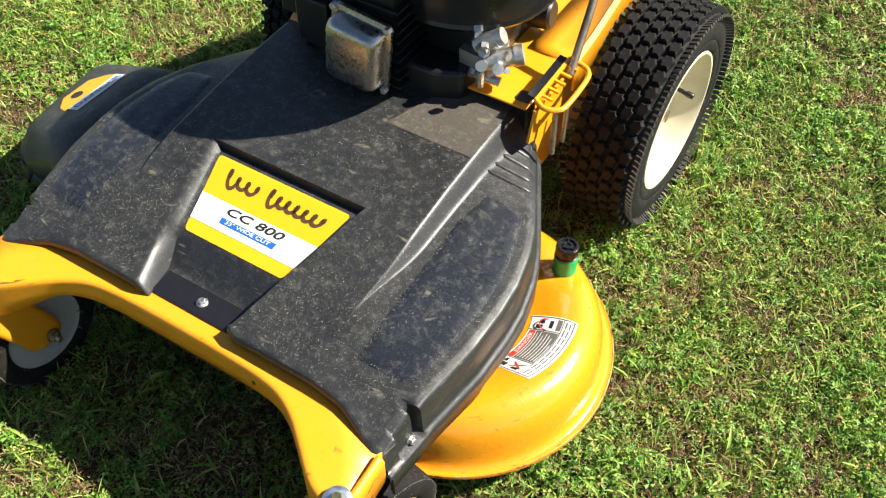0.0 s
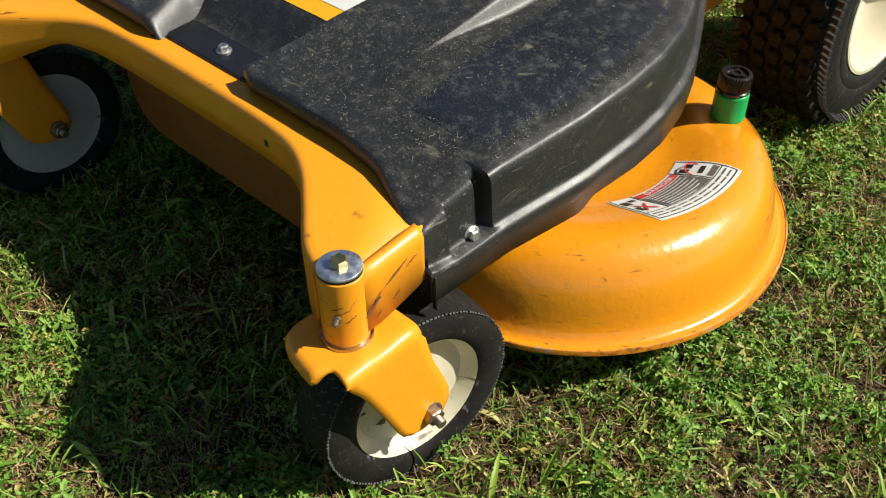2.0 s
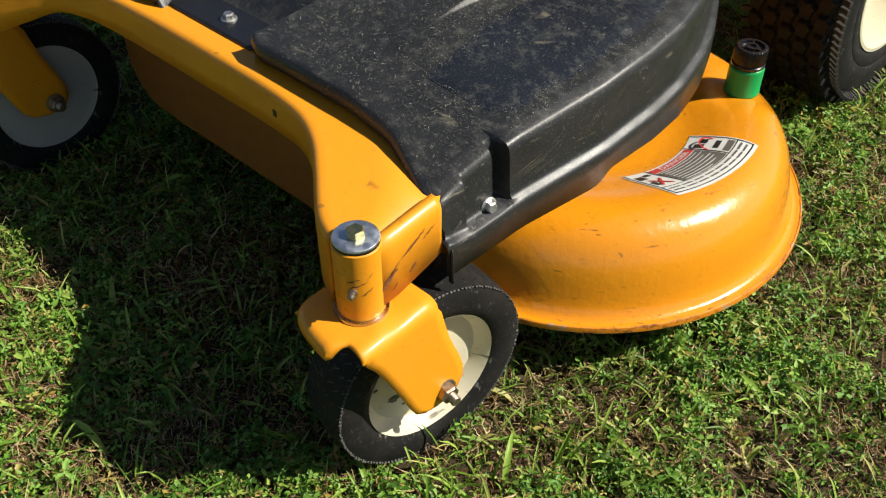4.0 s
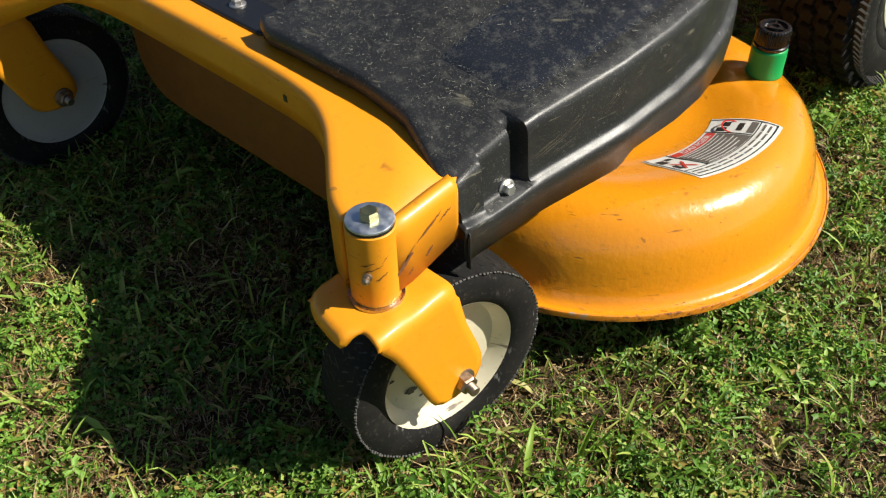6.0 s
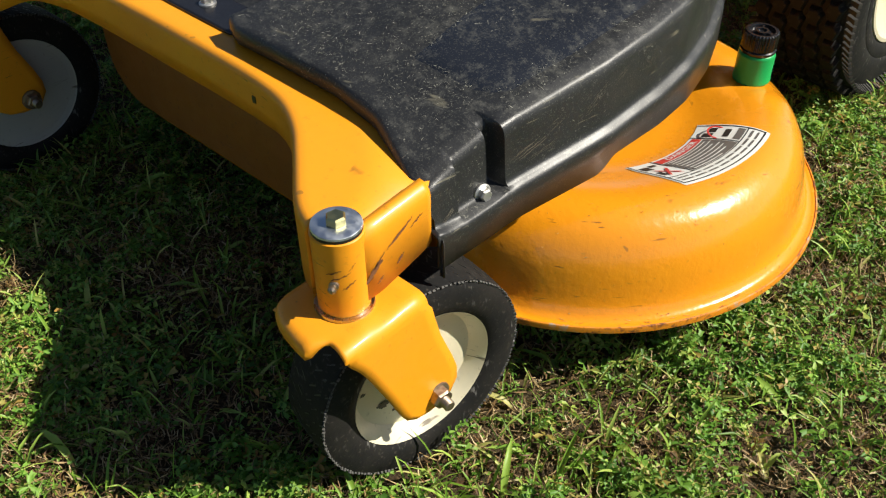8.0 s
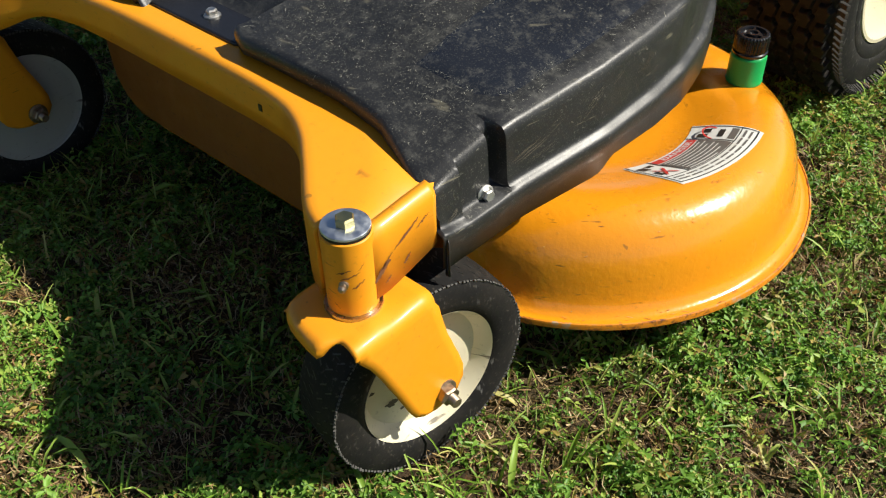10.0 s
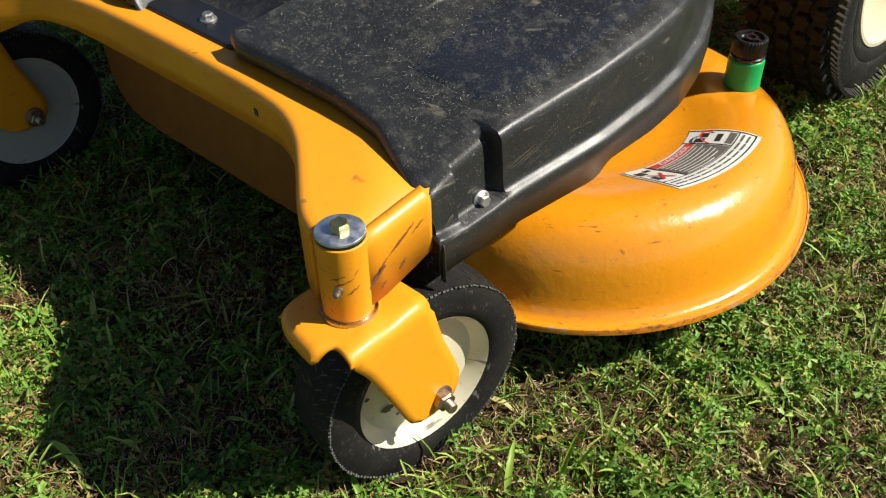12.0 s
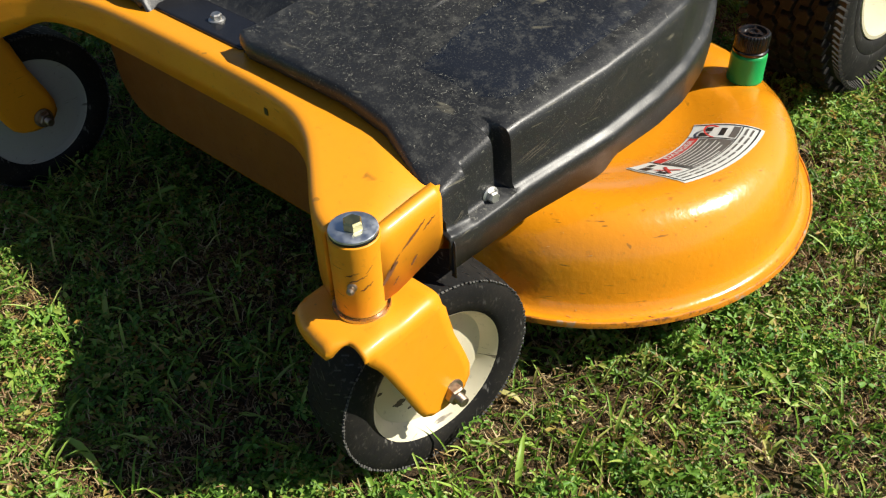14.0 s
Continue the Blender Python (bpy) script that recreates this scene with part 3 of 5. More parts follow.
def build_deck_sticker():
    st = on_sheet("warning_sticker", [(0, 1, 0, 1)], on_deck, WHITE_STICKER, deck, 0.0006)
    tagged(st, "white danger sticker with small black print")
    on_sheet("sticker_border", [(0.015, 0.985, 0.93, 0.95), (0.015, 0.985, 0.70, 0.715), (0.015, 0.025, 0.0, 0.95), (0.975, 0.985, 0.0, 0.95),
                                (0.23, 0.24, 0.0, 0.70), (0.77, 0.78, 0.0, 0.70)], on_deck, BLACK_INK, st, 0.0010)
    on_sheet("sticker_text_block", [(0.25, 0.76, 0.20, 0.69), (0.80, 0.96, 0.58, 0.68)], on_deck, GREY_INK, st, 0.0009)
    on_sheet("fine_print", [(0.27, 0.27 + w, v, v + 0.018) for v, w in ((0.24, 0.45), (0.31, 0.47), (0.38, 0.42), (0.45, 0.46), (0.52, 0.44), (0.59, 0.40), (0.65, 0.3))],
             on_deck, WHITE_STICKER, st, 0.0012)
    on_sheet("fine_print", [(0.05 + 0.115 * i, 0.145 + 0.115 * i, v, v + 0.030) for v in (0.765, 0.845) for i in range(8)], on_deck, GREY_INK, st, 0.0010)
    for rect in ((0.05, 0.12, 0.15, 0.30), (0.14, 0.20, 0.12, 0.20), (0.05, 0.09, 0.45, 0.60), (0.80, 0.86, 0.14, 0.28), (0.88, 0.94, 0.2, 0.3), (0.82, 0.93, 0.42, 0.50)):
        on_sheet("pictogram_bar", [rect], on_deck, BLACK_INK, st, 0.0010)
    on_sheet("danger_band", [(0.25, 0.76, 0.04, 0.18)], on_deck, RED_INK, st, 0.0009)
    on_sheet("danger_word", [], on_deck, WHITE_STICKER, st, 0.0013, [("DANGER", 0.12, 0.53, 0.11, 0.78, -0.95, 0)])
    bm = bmesh.new()
    for sgn in (1, -1):
        pts = [[on_deck(0.13 + 0.05 * s, 0.50 + sgn * 0.13 * s + w, 0.0014) for s in (-1, 0, 1)] for w in (-0.03, 0.03)]
        grid(bm, pts)
    part("red_cross", bm, RED_INK, st, smooth=0)
    bm = bmesh.new()
    lathe(bm, [(0.0105, 0), (0.0105, 0.0004), (0.009, 0.0004), (0.009, 0)], axis_matrix(on_deck(0.87, 0.34, 0.0008), (0.05, 0, 1)), 28, True)
    part("red_ring", bm, RED_INK, st)


build_deck_sticker()


# wash port on the deck
def build_wash_port():
    at = Vector((PORT.x, PORT.y, 0.1560))
    bm = bmesh.new()
    n = 48
    prof = [(0.0185, 0.0), (0.0185, 0.003), (0.0180, 0.005), (0.0180, 0.030), (0.016, 0.032)]
    lathe(bm, prof, Matrix.Translation(at), 16)
    port = bevelled(part("wash_port", bm, GREEN, mower, "green plastic hose port on the deck"), 0.0012)
    bm = bmesh.new()
    rings = []
    for r, h, tooth in [(0.0155, 0.030, 0), (0.0172, 0.0325, 0), (0.0174, 0.0345, 0), (0.0160, 0.0355, 0), (0.0170, 0.0370, 1), (0.0172, 0.0490, 1), (0.0165, 0.0520, 1), (0.0150, 0.0530, 0), (0.0125, 0.0530, 0),
                        (0.0115, 0.0500, 0), (0.0070, 0.0500, 0), (0.0065, 0.0530, 0), (0.0042, 0.0530, 0), (0.0037, 0.0510, 0)]:
        ring = []
        for i in range(120):
            a = 2 * math.pi * i / 120
            rr = r - (0.0011 if tooth and (i // 2) % 2 else 0)
            ring.append(bm.verts.new(at + Vector((rr * math.cos(a), rr * math.sin(a), h))))
        rings.append(ring)
    for a, b in zip(rings, rings[1:]):
        for i in range(120):
            bm.faces.new((a[i], a[(i + 1) % 120], b[(i + 1) % 120], b[i]))
    bm.faces.new(rings[-1])
    bm.faces.new(rings[0])
    cap = part("port_cap", bm, SMOOTH_BLACK, port, "black knurled plastic cap", smooth=30)
    bm = bmesh.new()
    for k in range(3):
        box(bm, -0.001, 0.001, 0.0042, 0.0120, 0.0495, 0.0526, Matrix.Translation(at) @ pose(0, 0, 0, 0, 0, 120 * k + 20))
    part("cap_spoke", bm, SMOOTH_BLACK, port)


build_wash_port()


# front frame: a pressed arch that carries both casters
FRONT = [(-0.020, -0.006), (-0.045, 0.006), (-0.083, 0.037), (-0.113, 0.060), (-0.145, 0.076), (-0.179, 0.083), (-0.228, 0.086), (-0.31, 0.087)]
REAR = [(0.012, 0.004), (0.012, 0.038), (0.010, 0.072), (-0.025, 0.105), (-0.07, 0.125), (-0.12, 0.135), (-0.20, 0.138), (-0.31, 0.138)]
DROP = [0.193, 0.199, 0.217, 0.230, 0.227, 0.223, 0.221, 0.220]


def build_front_frame():
    bm = bmesh.new()
    front = [(x, y, d) for (x, y), d in zip(FRONT, DROP)]
    front = front + [(mirror(x), y, d) for x, y, d in front[-2::-1]]
    rear = [(x, y, 0) for x, y in REAR]
    rear = rear + [(mirror(x), y, 0) for x, y, _ in rear[-2::-1]]
    f, r = spline(front, 113), spline(rear, 113)
    rows = []
    for i, (a, b) in enumerate(zip(f, r)):
        p, q = Vector((a.x, a.y, 0)), Vector((b.x, b.y, 0))
        side = (q - p).normalized()
        row = [q.to_2d().to_3d() + Vector((0, 0, 0.258)), p.lerp(q, 0.5) + Vector((0, 0, 0.258)), p + side * 0.009 + Vector((0, 0, 0.258))]
        for ang in (0, 30, 60, 90):
            s, c = math.sin(radians(ang)), math.cos(radians(ang))
            row.append(p + side * 0.004 * (1 - s) + Vector((0, 0, 0.258 - 0.004 * (1 - c))))
        row.append(p + Vector((0, 0, 0.249)))
        row.append(p + Vector((0, 0, (0.249 + a.z) / 2)))
        row.append(p + Vector((0, 0, a.z)))
        rows.append(row)
    grid(bm, rows)
    frame_part = solid(part("front_frame", bm, YELLOW, mower, "yellow pressed-steel front frame arching between the casters", smooth=50), 0.0035, 1)
    for side in (0, 1):
        # outer cheek, welded tube, grease nipple, washer and bolt
        cx = 0.0 if side == 0 else 2 * MID
        sg = 1 if side == 0 else -1
        bm = bmesh.new()
        xs = [(0.0, 0.262), (0.0050, 0.2610), (0.0076, 0.2580), (0.0085, 0.2545), (0.0085, 0.250)]
        rows = []
        for y, zb in ((0.000, 0.206), (0.020, 0.206), (0.030, 0.208), (0.058, 0.2145), (0.0645, 0.2165), (0.068, 0.219)):
            up = 0.0045 * smoothstep(0.0, 0.07, y)
            rows.append([Vector((cx + sg * (0.006 + dx), y, z + up)) for dx, z in xs] + [Vector((cx + sg * 0.0145, y, zb))])
        grid(bm, rows)
        solid(part("frame_cheek", bm, YELLOW, frame_part, smooth=50), 0.0035, 0)
        bm = bmesh.new()
        lathe(bm, [(0.0178, 0.202), (0.0178, 0.2635), (0.0165, 0.2645)], Matrix.Translation((cx, 0, 0)), 40)
        tube = part("pivot_tube", bm, YELLOW, frame_part)
        bm = bmesh.new()
        lathe(bm, [(0.0150, 0.2640), (0.0168, 0.2640), (0.0168, 0.2660), (0.0150, 0.2660)], Matrix.Translation((cx, 0, 0)), 32, True)
        part("bushing", bm, ENGINE_BLACK, tube)
        bm = bmesh.new()
        lathe(bm, [(0.0165, 0.1985), (0.0203, 0.1985), (0.0208, 0.2000), (0.0203, 0.2018), (0.0165, 0.2018)], Matrix.Translation((cx, 0, 0)), 32, True)
        part("lower_bushing", bm, CHROME, tube, "bright worn steel ring")
        bm = bmesh.new()
        lathe(bm, [(0.004, 0.2660), (0.0164, 0.2660), (0.0169, 0.2668), (0.0166, 0.2680), (0.0159, 0.2684), (0.004, 0.2684)], Matrix.Translation((cx, 0, 0)), 40, True)
        part("washer", bm, ZINC, tube, "bright zinc washer")
        bm = bmesh.new()
        lathe(bm, [(0.0069, 0.2684), (0.0069, 0.2732), (0.0058, 0.2745)], Matrix.Translation((cx, 0, 0)) @ pose(0, 0, 0, 0, 0, 18), 6)
        bolt = part("pivot_bolt", bm, BRASS_BOLT, tube, "yellow-zinc hexagon bolt", smooth=20)
        bm = bmesh.new()
        way = Vector((0.55, -0.83, 0.15)) if side == 0 else Vector((0.3, -0.95, 0.1))
        at = Vector((cx, 0, 0.231)) + Vector((way.x, way.y, 0)).normalized() * 0.0175
        lathe(bm, [(0.0034, -0.001), (0.0034, 0.002), (0.0022, 0.0025), (0.0022, 0.004), (0.0028, 0.005), (0.0028, 0.0065), (0.0012, 0.008)], axis_matrix(at, way), 14)
        part("grease_nipple", bm, RUSTY, tube)
    # rusty scrapes on the near cheek and tube
    scrapes = [(0.004, 0.2205, 0.022, 0.2330, 0.0024), (0.010, 0.2270, 0.024, 0.2375, 0.0010), (0.026, 0.2385, 0.050, 0.2520, 0.0012), (0.034, 0.2205, 0.041, 0.2265, 0.0012), (0.048, 0.2440, 0.060, 0.2500, 0.0007), (0.016, 0.2150, 0.022, 0.2190, 0.0008)]
    for y0, z0, y1, z1, wide in scrapes:
        bm = bmesh.new()
        rows = [[], []]
        for i in range(13):
            t = i / 12
            w = wide * (0.25 + 0.75 * math.sin(math.pi * t)) * (0.7 + 0.6 * random.random())
            y, z = y0 + (y1 - y0) * t, z0 + (z1 - z0) * t + 0.0008 * random.uniform(-1, 1)
            rows[0].append(Vector((0.0166, y, z - w)))
            rows[1].append(Vector((0.0166, y, z + w)))
        grid(bm, rows)
        part("rust_scrape", bm, RUST, frame_part, "brown rusty scrape in the paint", smooth=0)
    for a0, z0, a1, z1, wide in ((-72, 0.2400, -38, 0.2435, 0.0016), (-66, 0.2350, -20, 0.2400, 0.0013), (-40, 0.2270, -8, 0.2330, 0.0020), (-84, 0.2130, -70, 0.2090, 0.0009), (-25, 0.2420, -6, 0.2470, 0.0008)):
        bm = bmesh.new()
        rows = [[], []]
        for i in range(15):
            t = i / 14
            w = 0.5 * wide * (0.15 + 0.85 * math.sin(math.pi * t)) * random.uniform(0.2, 1.2)
            a, z = radians(a0 + (a1 - a0) * t), z0 + (z1 - z0) * t + 0.0007 * random.uniform(-1, 1)
            for row, sg in zip(rows, (-1, 1)):
                row.append(Vector((0.0181 * math.cos(a), 0.0181 * math.sin(a), z + sg * w)))
        grid(bm, rows)
        part("rust_scrape", bm, RUST, frame_part, smooth=0)
    # slot in the front flange
    bm = bmesh.new()
    box(bm, -0.1905, -0.1865, 0.0795, 0.0835, 0.238, 0.244)
    part("slot", bm, ENGINE_BLACK, frame_part)
    frame_part.location.z += 0.004
    return frame_part


front_frame = build_front_frame()


# casters
WHEEL_C, WHEEL_R = Vector((0.0, 0.052, 0.0940)), 0.0935


def fork_sheet():
    """One formed sheet: a top plate with a turned-down front lip that ends in an arch, and two cheeks."""
    bm = bmesh.new()
    top, xl, xr, yr = 0.2015, -0.0395, 0.0352, 0.042
    xs = [xl, xl + 0.0006, xl + 0.0026, xl + 0.006, xl + 0.010, -0.022, -0.014, -0.006, 0.001, 0.007, 0.0105, 0.0125, 0.0145, 0.0165, 0.019, 0.022, 0.025, xr - 0.007, xr - 0.0045, xr - 0.0024, xr - 0.0008, xr]

    def front(x):
        flat = lerp(x, [xl, -0.034, -0.028, -0.018, 0.0, 0.014], [-0.020, -0.031, -0.036, -0.040, -0.0435, -0.045])
        return flat + (-0.030 - 0.0015 * smoothstep(0.022, 0.034, x) - flat) * math.sqrt(smoothstep(0.0115, 0.0200, x))

    rows = []
    for v in (0.0, 0.14, 0.28, 0.42, 0.56, 0.68, 0.78, 0.88, 1.0, "30", "60", "85", "down"):
        row = []
        for x in xs:
            lip = 1 - 0.85 * smoothstep(0.011, 0.016, x)
            r = 0.0065 * lip
            yb = front(x) + r
            side = max(0.0, (x - (xr - 0.007)) / 0.007, (xl + 0.010 - x) / 0.010)
            z = top - (0.007 if x > 0 else 0.010) * (1 - math.sqrt(max(0.0, 1 - min(side, 1.0) ** 2)))
            if isinstance(v, float):
                y = yr + (yb - yr) * v
            else:
                a = radians(88 if v == "down" else float(v))
                y, z = yb - r * math.sin(a), z - r * (1 - math.cos(a)) - (0.0045 * lip if v == "down" else 0)
            z += 0.0022 * math.exp(-((x - 0.024) ** 2 + (y + 0.004) ** 2) / 0.00003) - 0.003 * math.exp(-((x - 0.029) ** 2 + (y - 0.006) ** 2) / 0.00003)
            row.append(Vector((x, y, z)))
        rows.append(row)
    grid(bm, rows)
    outline_f = [(-0.0305, 0.190), (-0.0225, 0.1785), (-0.014, 0.162), (0.002, 0.126), (0.0125, 0.100), (0.0165, 0.0925), (0.026, 0.0855), (0.040, 0.0815)]
    outline_r = [(0.0455, 0.189), (0.0485, 0.176), (0.054, 0.155), (0.066, 0.124), (0.071, 0.108), (0.071, 0.095), (0.064, 0.085), (0.052, 0.0812)]
    for col, x0 in ((0, xl - 0.0003), (-1, xr + 0.0003)):
        edge = [r[col] for r in rows[:9]]
        k = len(edge) - 1
        sheet = [edge]
        for (yf, zf), (yq, zq) in zip(outline_f, outline_r):
            sheet.append([Vector((x0, yq + (yf - yq) * i / k, zq + (zf - zq) * i / k)) for i in range(k + 1)])
        grid(bm, sheet)
    bmesh.ops.remove_doubles(bm, verts=bm.verts, dist=0.0004)
    bmesh.ops.recalc_face_normals(bm, faces=bm.faces)
    return bm


def build_caster():
    fork = solid(part("caster_fork", fork_sheet(), YELLOW, mower, "yellow bent-steel caster fork with rust marks", smooth=50), 0.0035, 0)
    # tyre with herringbone sipes
    bm = bmesh.new()
    m = axis_matrix(WHEEL_C, (1, 0, 0))
    R = WHEEL_R
    prof = [(0.0600, -0.019), (0.0640, -0.0240), (0.0720, -0.0265), (0.0820, -0.0262), (R - 0.003, -0.0245), (R - 0.0015, -0.0235), (R - 0.0004, -0.013), (R, 0.0),
            (R - 0.0004, 0.013), (R - 0.0015, 0.0235), (R - 0.003, 0.0245), (0.0820, 0.0262), (0.0720, 0.0265), (0.0640, 0.0240), (0.0600, 0.019)]
    lathe(bm, prof, m, 72, True)
    part("tyre", bm, RUBBER, fork, "worn black rubber tyre", smooth=50)
    bm = bmesh.new()
    for k in range(44):
        a = 2 * math.pi * k / 44
        turn = m @ Matrix.Rotation(a, 4, "Z")
        for sg in (-1, 1):
            for j in range(3):
                h0 = sg * (0.003 + 0.0075 * j)
                q = turn @ Matrix.Translation((R - 0.0011 - 0.0016 * ((abs(h0) + 0.003) / 0.0235) ** 2, (j % 2) * 0.003, h0 + sg * 0.003)) @ Matrix.Rotation(sg * 0.6, 4, "X")
                box(bm, -0.0030, 0.0011, -0.0006, 0.0006, -0.0040, 0.0040, q)
    tagged(part("tread_sipe", bm, ENGINE_BLACK, fork, smooth=0), "", "", "", "stuff")
    bm = bmesh.new()
    for k in range(150):
        q = m @ Matrix.Rotation(2 * math.pi * k / 150, 4, "Z") @ Matrix.Translation((R - 0.0030, 0, 0.0242)) @ Matrix.Rotation(-0.6, 4, "Y")
        box(bm, -0.0012 - 0.0016 * random.random(), 0.0010 + 0.0012 * random.random(), -0.0012, 0.0006 + 0.0009 * random.random(), -0.0006, 0.0002 + 0.0009 * random.random(), q)
    tagged(part("shoulder_rib", bm, SCUFFED_RUBBER, fork, smooth=0), "", "", "", "stuff")
    bm = bmesh.new()
    prof = [(0.012, -0.016), (0.040, -0.010), (0.054, -0.012), (0.0605, -0.021), (0.063, -0.0235), (0.0625, -0.018), (0.058, 0.0), (0.0625, 0.018), (0.063, 0.0235), (0.0605, 0.021), (0.054, 0.010), (0.040, 0.008), (0.022, 0.012), (0.020, 0.026), (0.012, 0.026)]
    lathe(bm, prof, m, 56)
    part("rim", bm, CREAM, fork, "cream painted wheel rim")
    for cy, cz, size in ((-0.030, -0.020, 0.0070), (-0.048, 0.004, 0.0035), (-0.020, -0.033, 0.0030)):
        bm = bmesh.new()
        r0 = math.hypot(cy, cz)
        h = lerp(r0, [0.022, 0.040, 0.054, 0.0605], [0.012, 0.008, 0.010, 0.021]) + 0.0012
        blob = []
        for i in range(22):
            a = 2 * math.pi * i / 22
            q = size * (0.75 + 0.5 * noise.noise(Vector((math.cos(a) * 2.2, math.sin(a) * 2.2, size * 900))))
            blob.append(bm.verts.new(WHEEL_C + Vector((h, cy + q * math.cos(a), cz + 0.7 * q * math.sin(a)))))
        bm.faces.new(blob)
        part("grease_smear", bm, GREASE, fork, "dark greasy smear on the rim", smooth=0)
    bm = bmesh.new()
    mx = axis_matrix(WHEEL_C + Vector((0.040, 0, 0)), (1, 0, 0))
    lathe(bm, [(0.0108, -0.001), (0.0108, 0.001), (0.0098, 0.0014)], mx, 28)
    lathe(bm, [(0.0087, 0.001), (0.0087, 0.0075), (0.0072, 0.0090)], mx, 6)
    part("axle_nut", bm, RUSTY, fork, "rusty axle nut", smooth=25)
    bm = bmesh.new()
    prof = []
    for k in range(6):
        prof += [(0.0047, 0.0075 + 0.0016 * k), (0.0040, 0.0083 + 0.0016 * k)]
    lathe(bm, prof, mx, 16)
    rod(bm, WHEEL_C + Vector((-0.046, 0, 0)), WHEEL_C + Vector((0.040, 0, 0)), 0.005)
    part("axle", bm, RUSTY, fork)
    return fork


caster = build_caster()


def copy_part(ob, shift, label=""):
    """A copy of a part with its sub-parts, moved by shift, under the same thing."""
    made = ob.copy()
    scene.collection.objects.link(made)
    made.matrix_basis = Matrix.Translation(shift) @ ob.matrix_basis
    for ch in ob.children:
        c = ch.copy()
        scene.collection.objects.link(c)
        c.parent = made
    if label:
        tagged(made, label)
    return made


far_caster = copy_part(caster, (2 * MID, 0, 0))
# the far fork keeps the sheet as built; the near wheel stands askew under its fork
far_caster.data = caster.data.copy()
SKEW = pose(-0.0117, 0.0053, 0, 0, 0, -10)
caster.data.transform(SKEW.inverted())
caster.matrix_basis = SKEW
for ch in far_caster.children:
    if ch.name.startswith("rim"):
        bm = bmesh.new()
        lathe(bm, [(0.010, 0.018), (0.020, 0.0215), (0.056, 0.0215), (0.0615, 0.0225), (0.0630, 0.0235), (0.0625, 0.016), (0.058, 0.0), (0.0625, -0.018), (0.060, -0.021), (0.040, -0.010), (0.010, -0.012)], axis_matrix(WHEEL_C, (1, 0, 0)), 56)
        bmesh.ops.recalc_face_normals(bm, faces=bm.faces)
        flat = bpy.data.meshes.new("rim")
        bm.to_mesh(flat)
        bm.free()
        flat.materials.append(SHADED_RIM)
        ch.data = flat
        tagged(ch, "wheel rim with its shade put into a grey paint")


# hood
NEAR_EDGE = ([0.06, 0.08, 0.114, 0.134, 0.18, 0.238, 0.30, 0.345, 0.395, 0.438, 0.483, 0.53, 0.58, 0.61],
             [0.010, 0.008, 0.008, 0.013, 0.021, 0.031, 0.034, 0.032, 0.022, 0.006, -0.017, -0.042, -0.068, -0.086])


def near_x(y):
    return lerp(y, *NEAR_EDGE)


def plateau_z(y):
    return lerp(y, [0.06, 0.10, 0.13, 0.163, 0.195, 0.25, 0.32, 0.40, 0.465, 0.53, 0.62], [0.277, 0.285, 0.291, 0.299, 0.309, 0.322, 0.338, 0.349, 0.3555, 0.3595, 0.362])


def shelf_z(y):
    return lerp(y, [0.06, 0.08, 0.114, 0.134, 0.18, 0.24, 0.32, 0.40, 0.47, 0.54, 0.62], [0.264, 0.268, 0.279, 0.285, 0.291, 0.299, 0.307, 0.313, 0.315, 0.309, 0.298])


def recess_z(y):
    return lerp(y, [0.10, 0.117, 0.152, 0.158, 0.195, 0.24, 0.312, 0.330], [0.2645, 0.2655, 0.2665, 0.269, 0.3000, 0.3090, 0.3272, 0.3266])


def hood_front(x):
    d = abs(x - MID)
    return lerp(d, [0, 0.06, 0.066, 0.11, 0.20, 0.245, 0.27, 0.305, 0.33], [0.116, 0.116, 0.104, 0.105, 0.104, 0.099, 0.088, 0.0715, 0.0685])


def recess_edges(y):
    """Left wall foot and top, right wall foot and top of the sticker's hollow."""
    u = (y - 0.116) / 0.22
    return -0.382 - 0.053 * u, -0.403 - 0.050 * u - 0.004 * math.sin(math.pi * min(1.0, max(0.0, u))), -0.2459 + 0.0597 * u, -0.2444 + 0.0597 * u


def ridge_drop(y):
    """Height of the ridge between plateau and shelf; it dies out towards the front."""
    return 0.63 * smoothstep(0.175, 0.33, y) * (plateau_z(y) - shelf_z(y))


def fillet(y):
    return 0.0004 + 0.0032 * min(1.0, ridge_drop(y) / 0.02)


def ridge_edges(y):
    ri = -0.121 + 0.013 * smoothstep(0.14, 0.30, y)
    return ri, ri + 0.0015 + 0.60 * ridge_drop(y)


def hood_z(x, y):
    """Top surface: a middle plateau, a steep ridge on each side, shelves that fall outwards."""
    ri, ro = ridge_edges(y)
    ne = near_x(y)
    d, inner, outer, end = abs(x - MID), ri - MID, ro - MID, ne - MID
    low, high = shelf_z(y), plateau_z(y)
    foot, soft = high - ridge_drop(y), fillet(y)
    fall = (low - foot) * min(1.0, max(0.0, (d - outer) / (end - outer)))
    t = min(1.0, max(0.0, (d - inner + soft) / (outer - inner + 2 * soft)))
    a = 0.34
    if t < a:
        u = t * t / (2 * a * (1 - a))
    elif t > 1 - a:
        u = 1 - (1 - t) ** 2 / (2 * a * (1 - a))
    else:
        u = (t - a / 2) / (1 - a)
    return high + (foot - high) * u + fall


def side_bottom(y):
    return lerp(y, [0.105, 0.112, 0.12, 0.14, 0.22, 0.229, 0.241, 0.31, 0.37, 0.46, 0.61], [0.200, 0.199, 0.200, 0.205, 0.207, 0.208, 0.219, 0.219, 0.221, 0.233, 0.253])


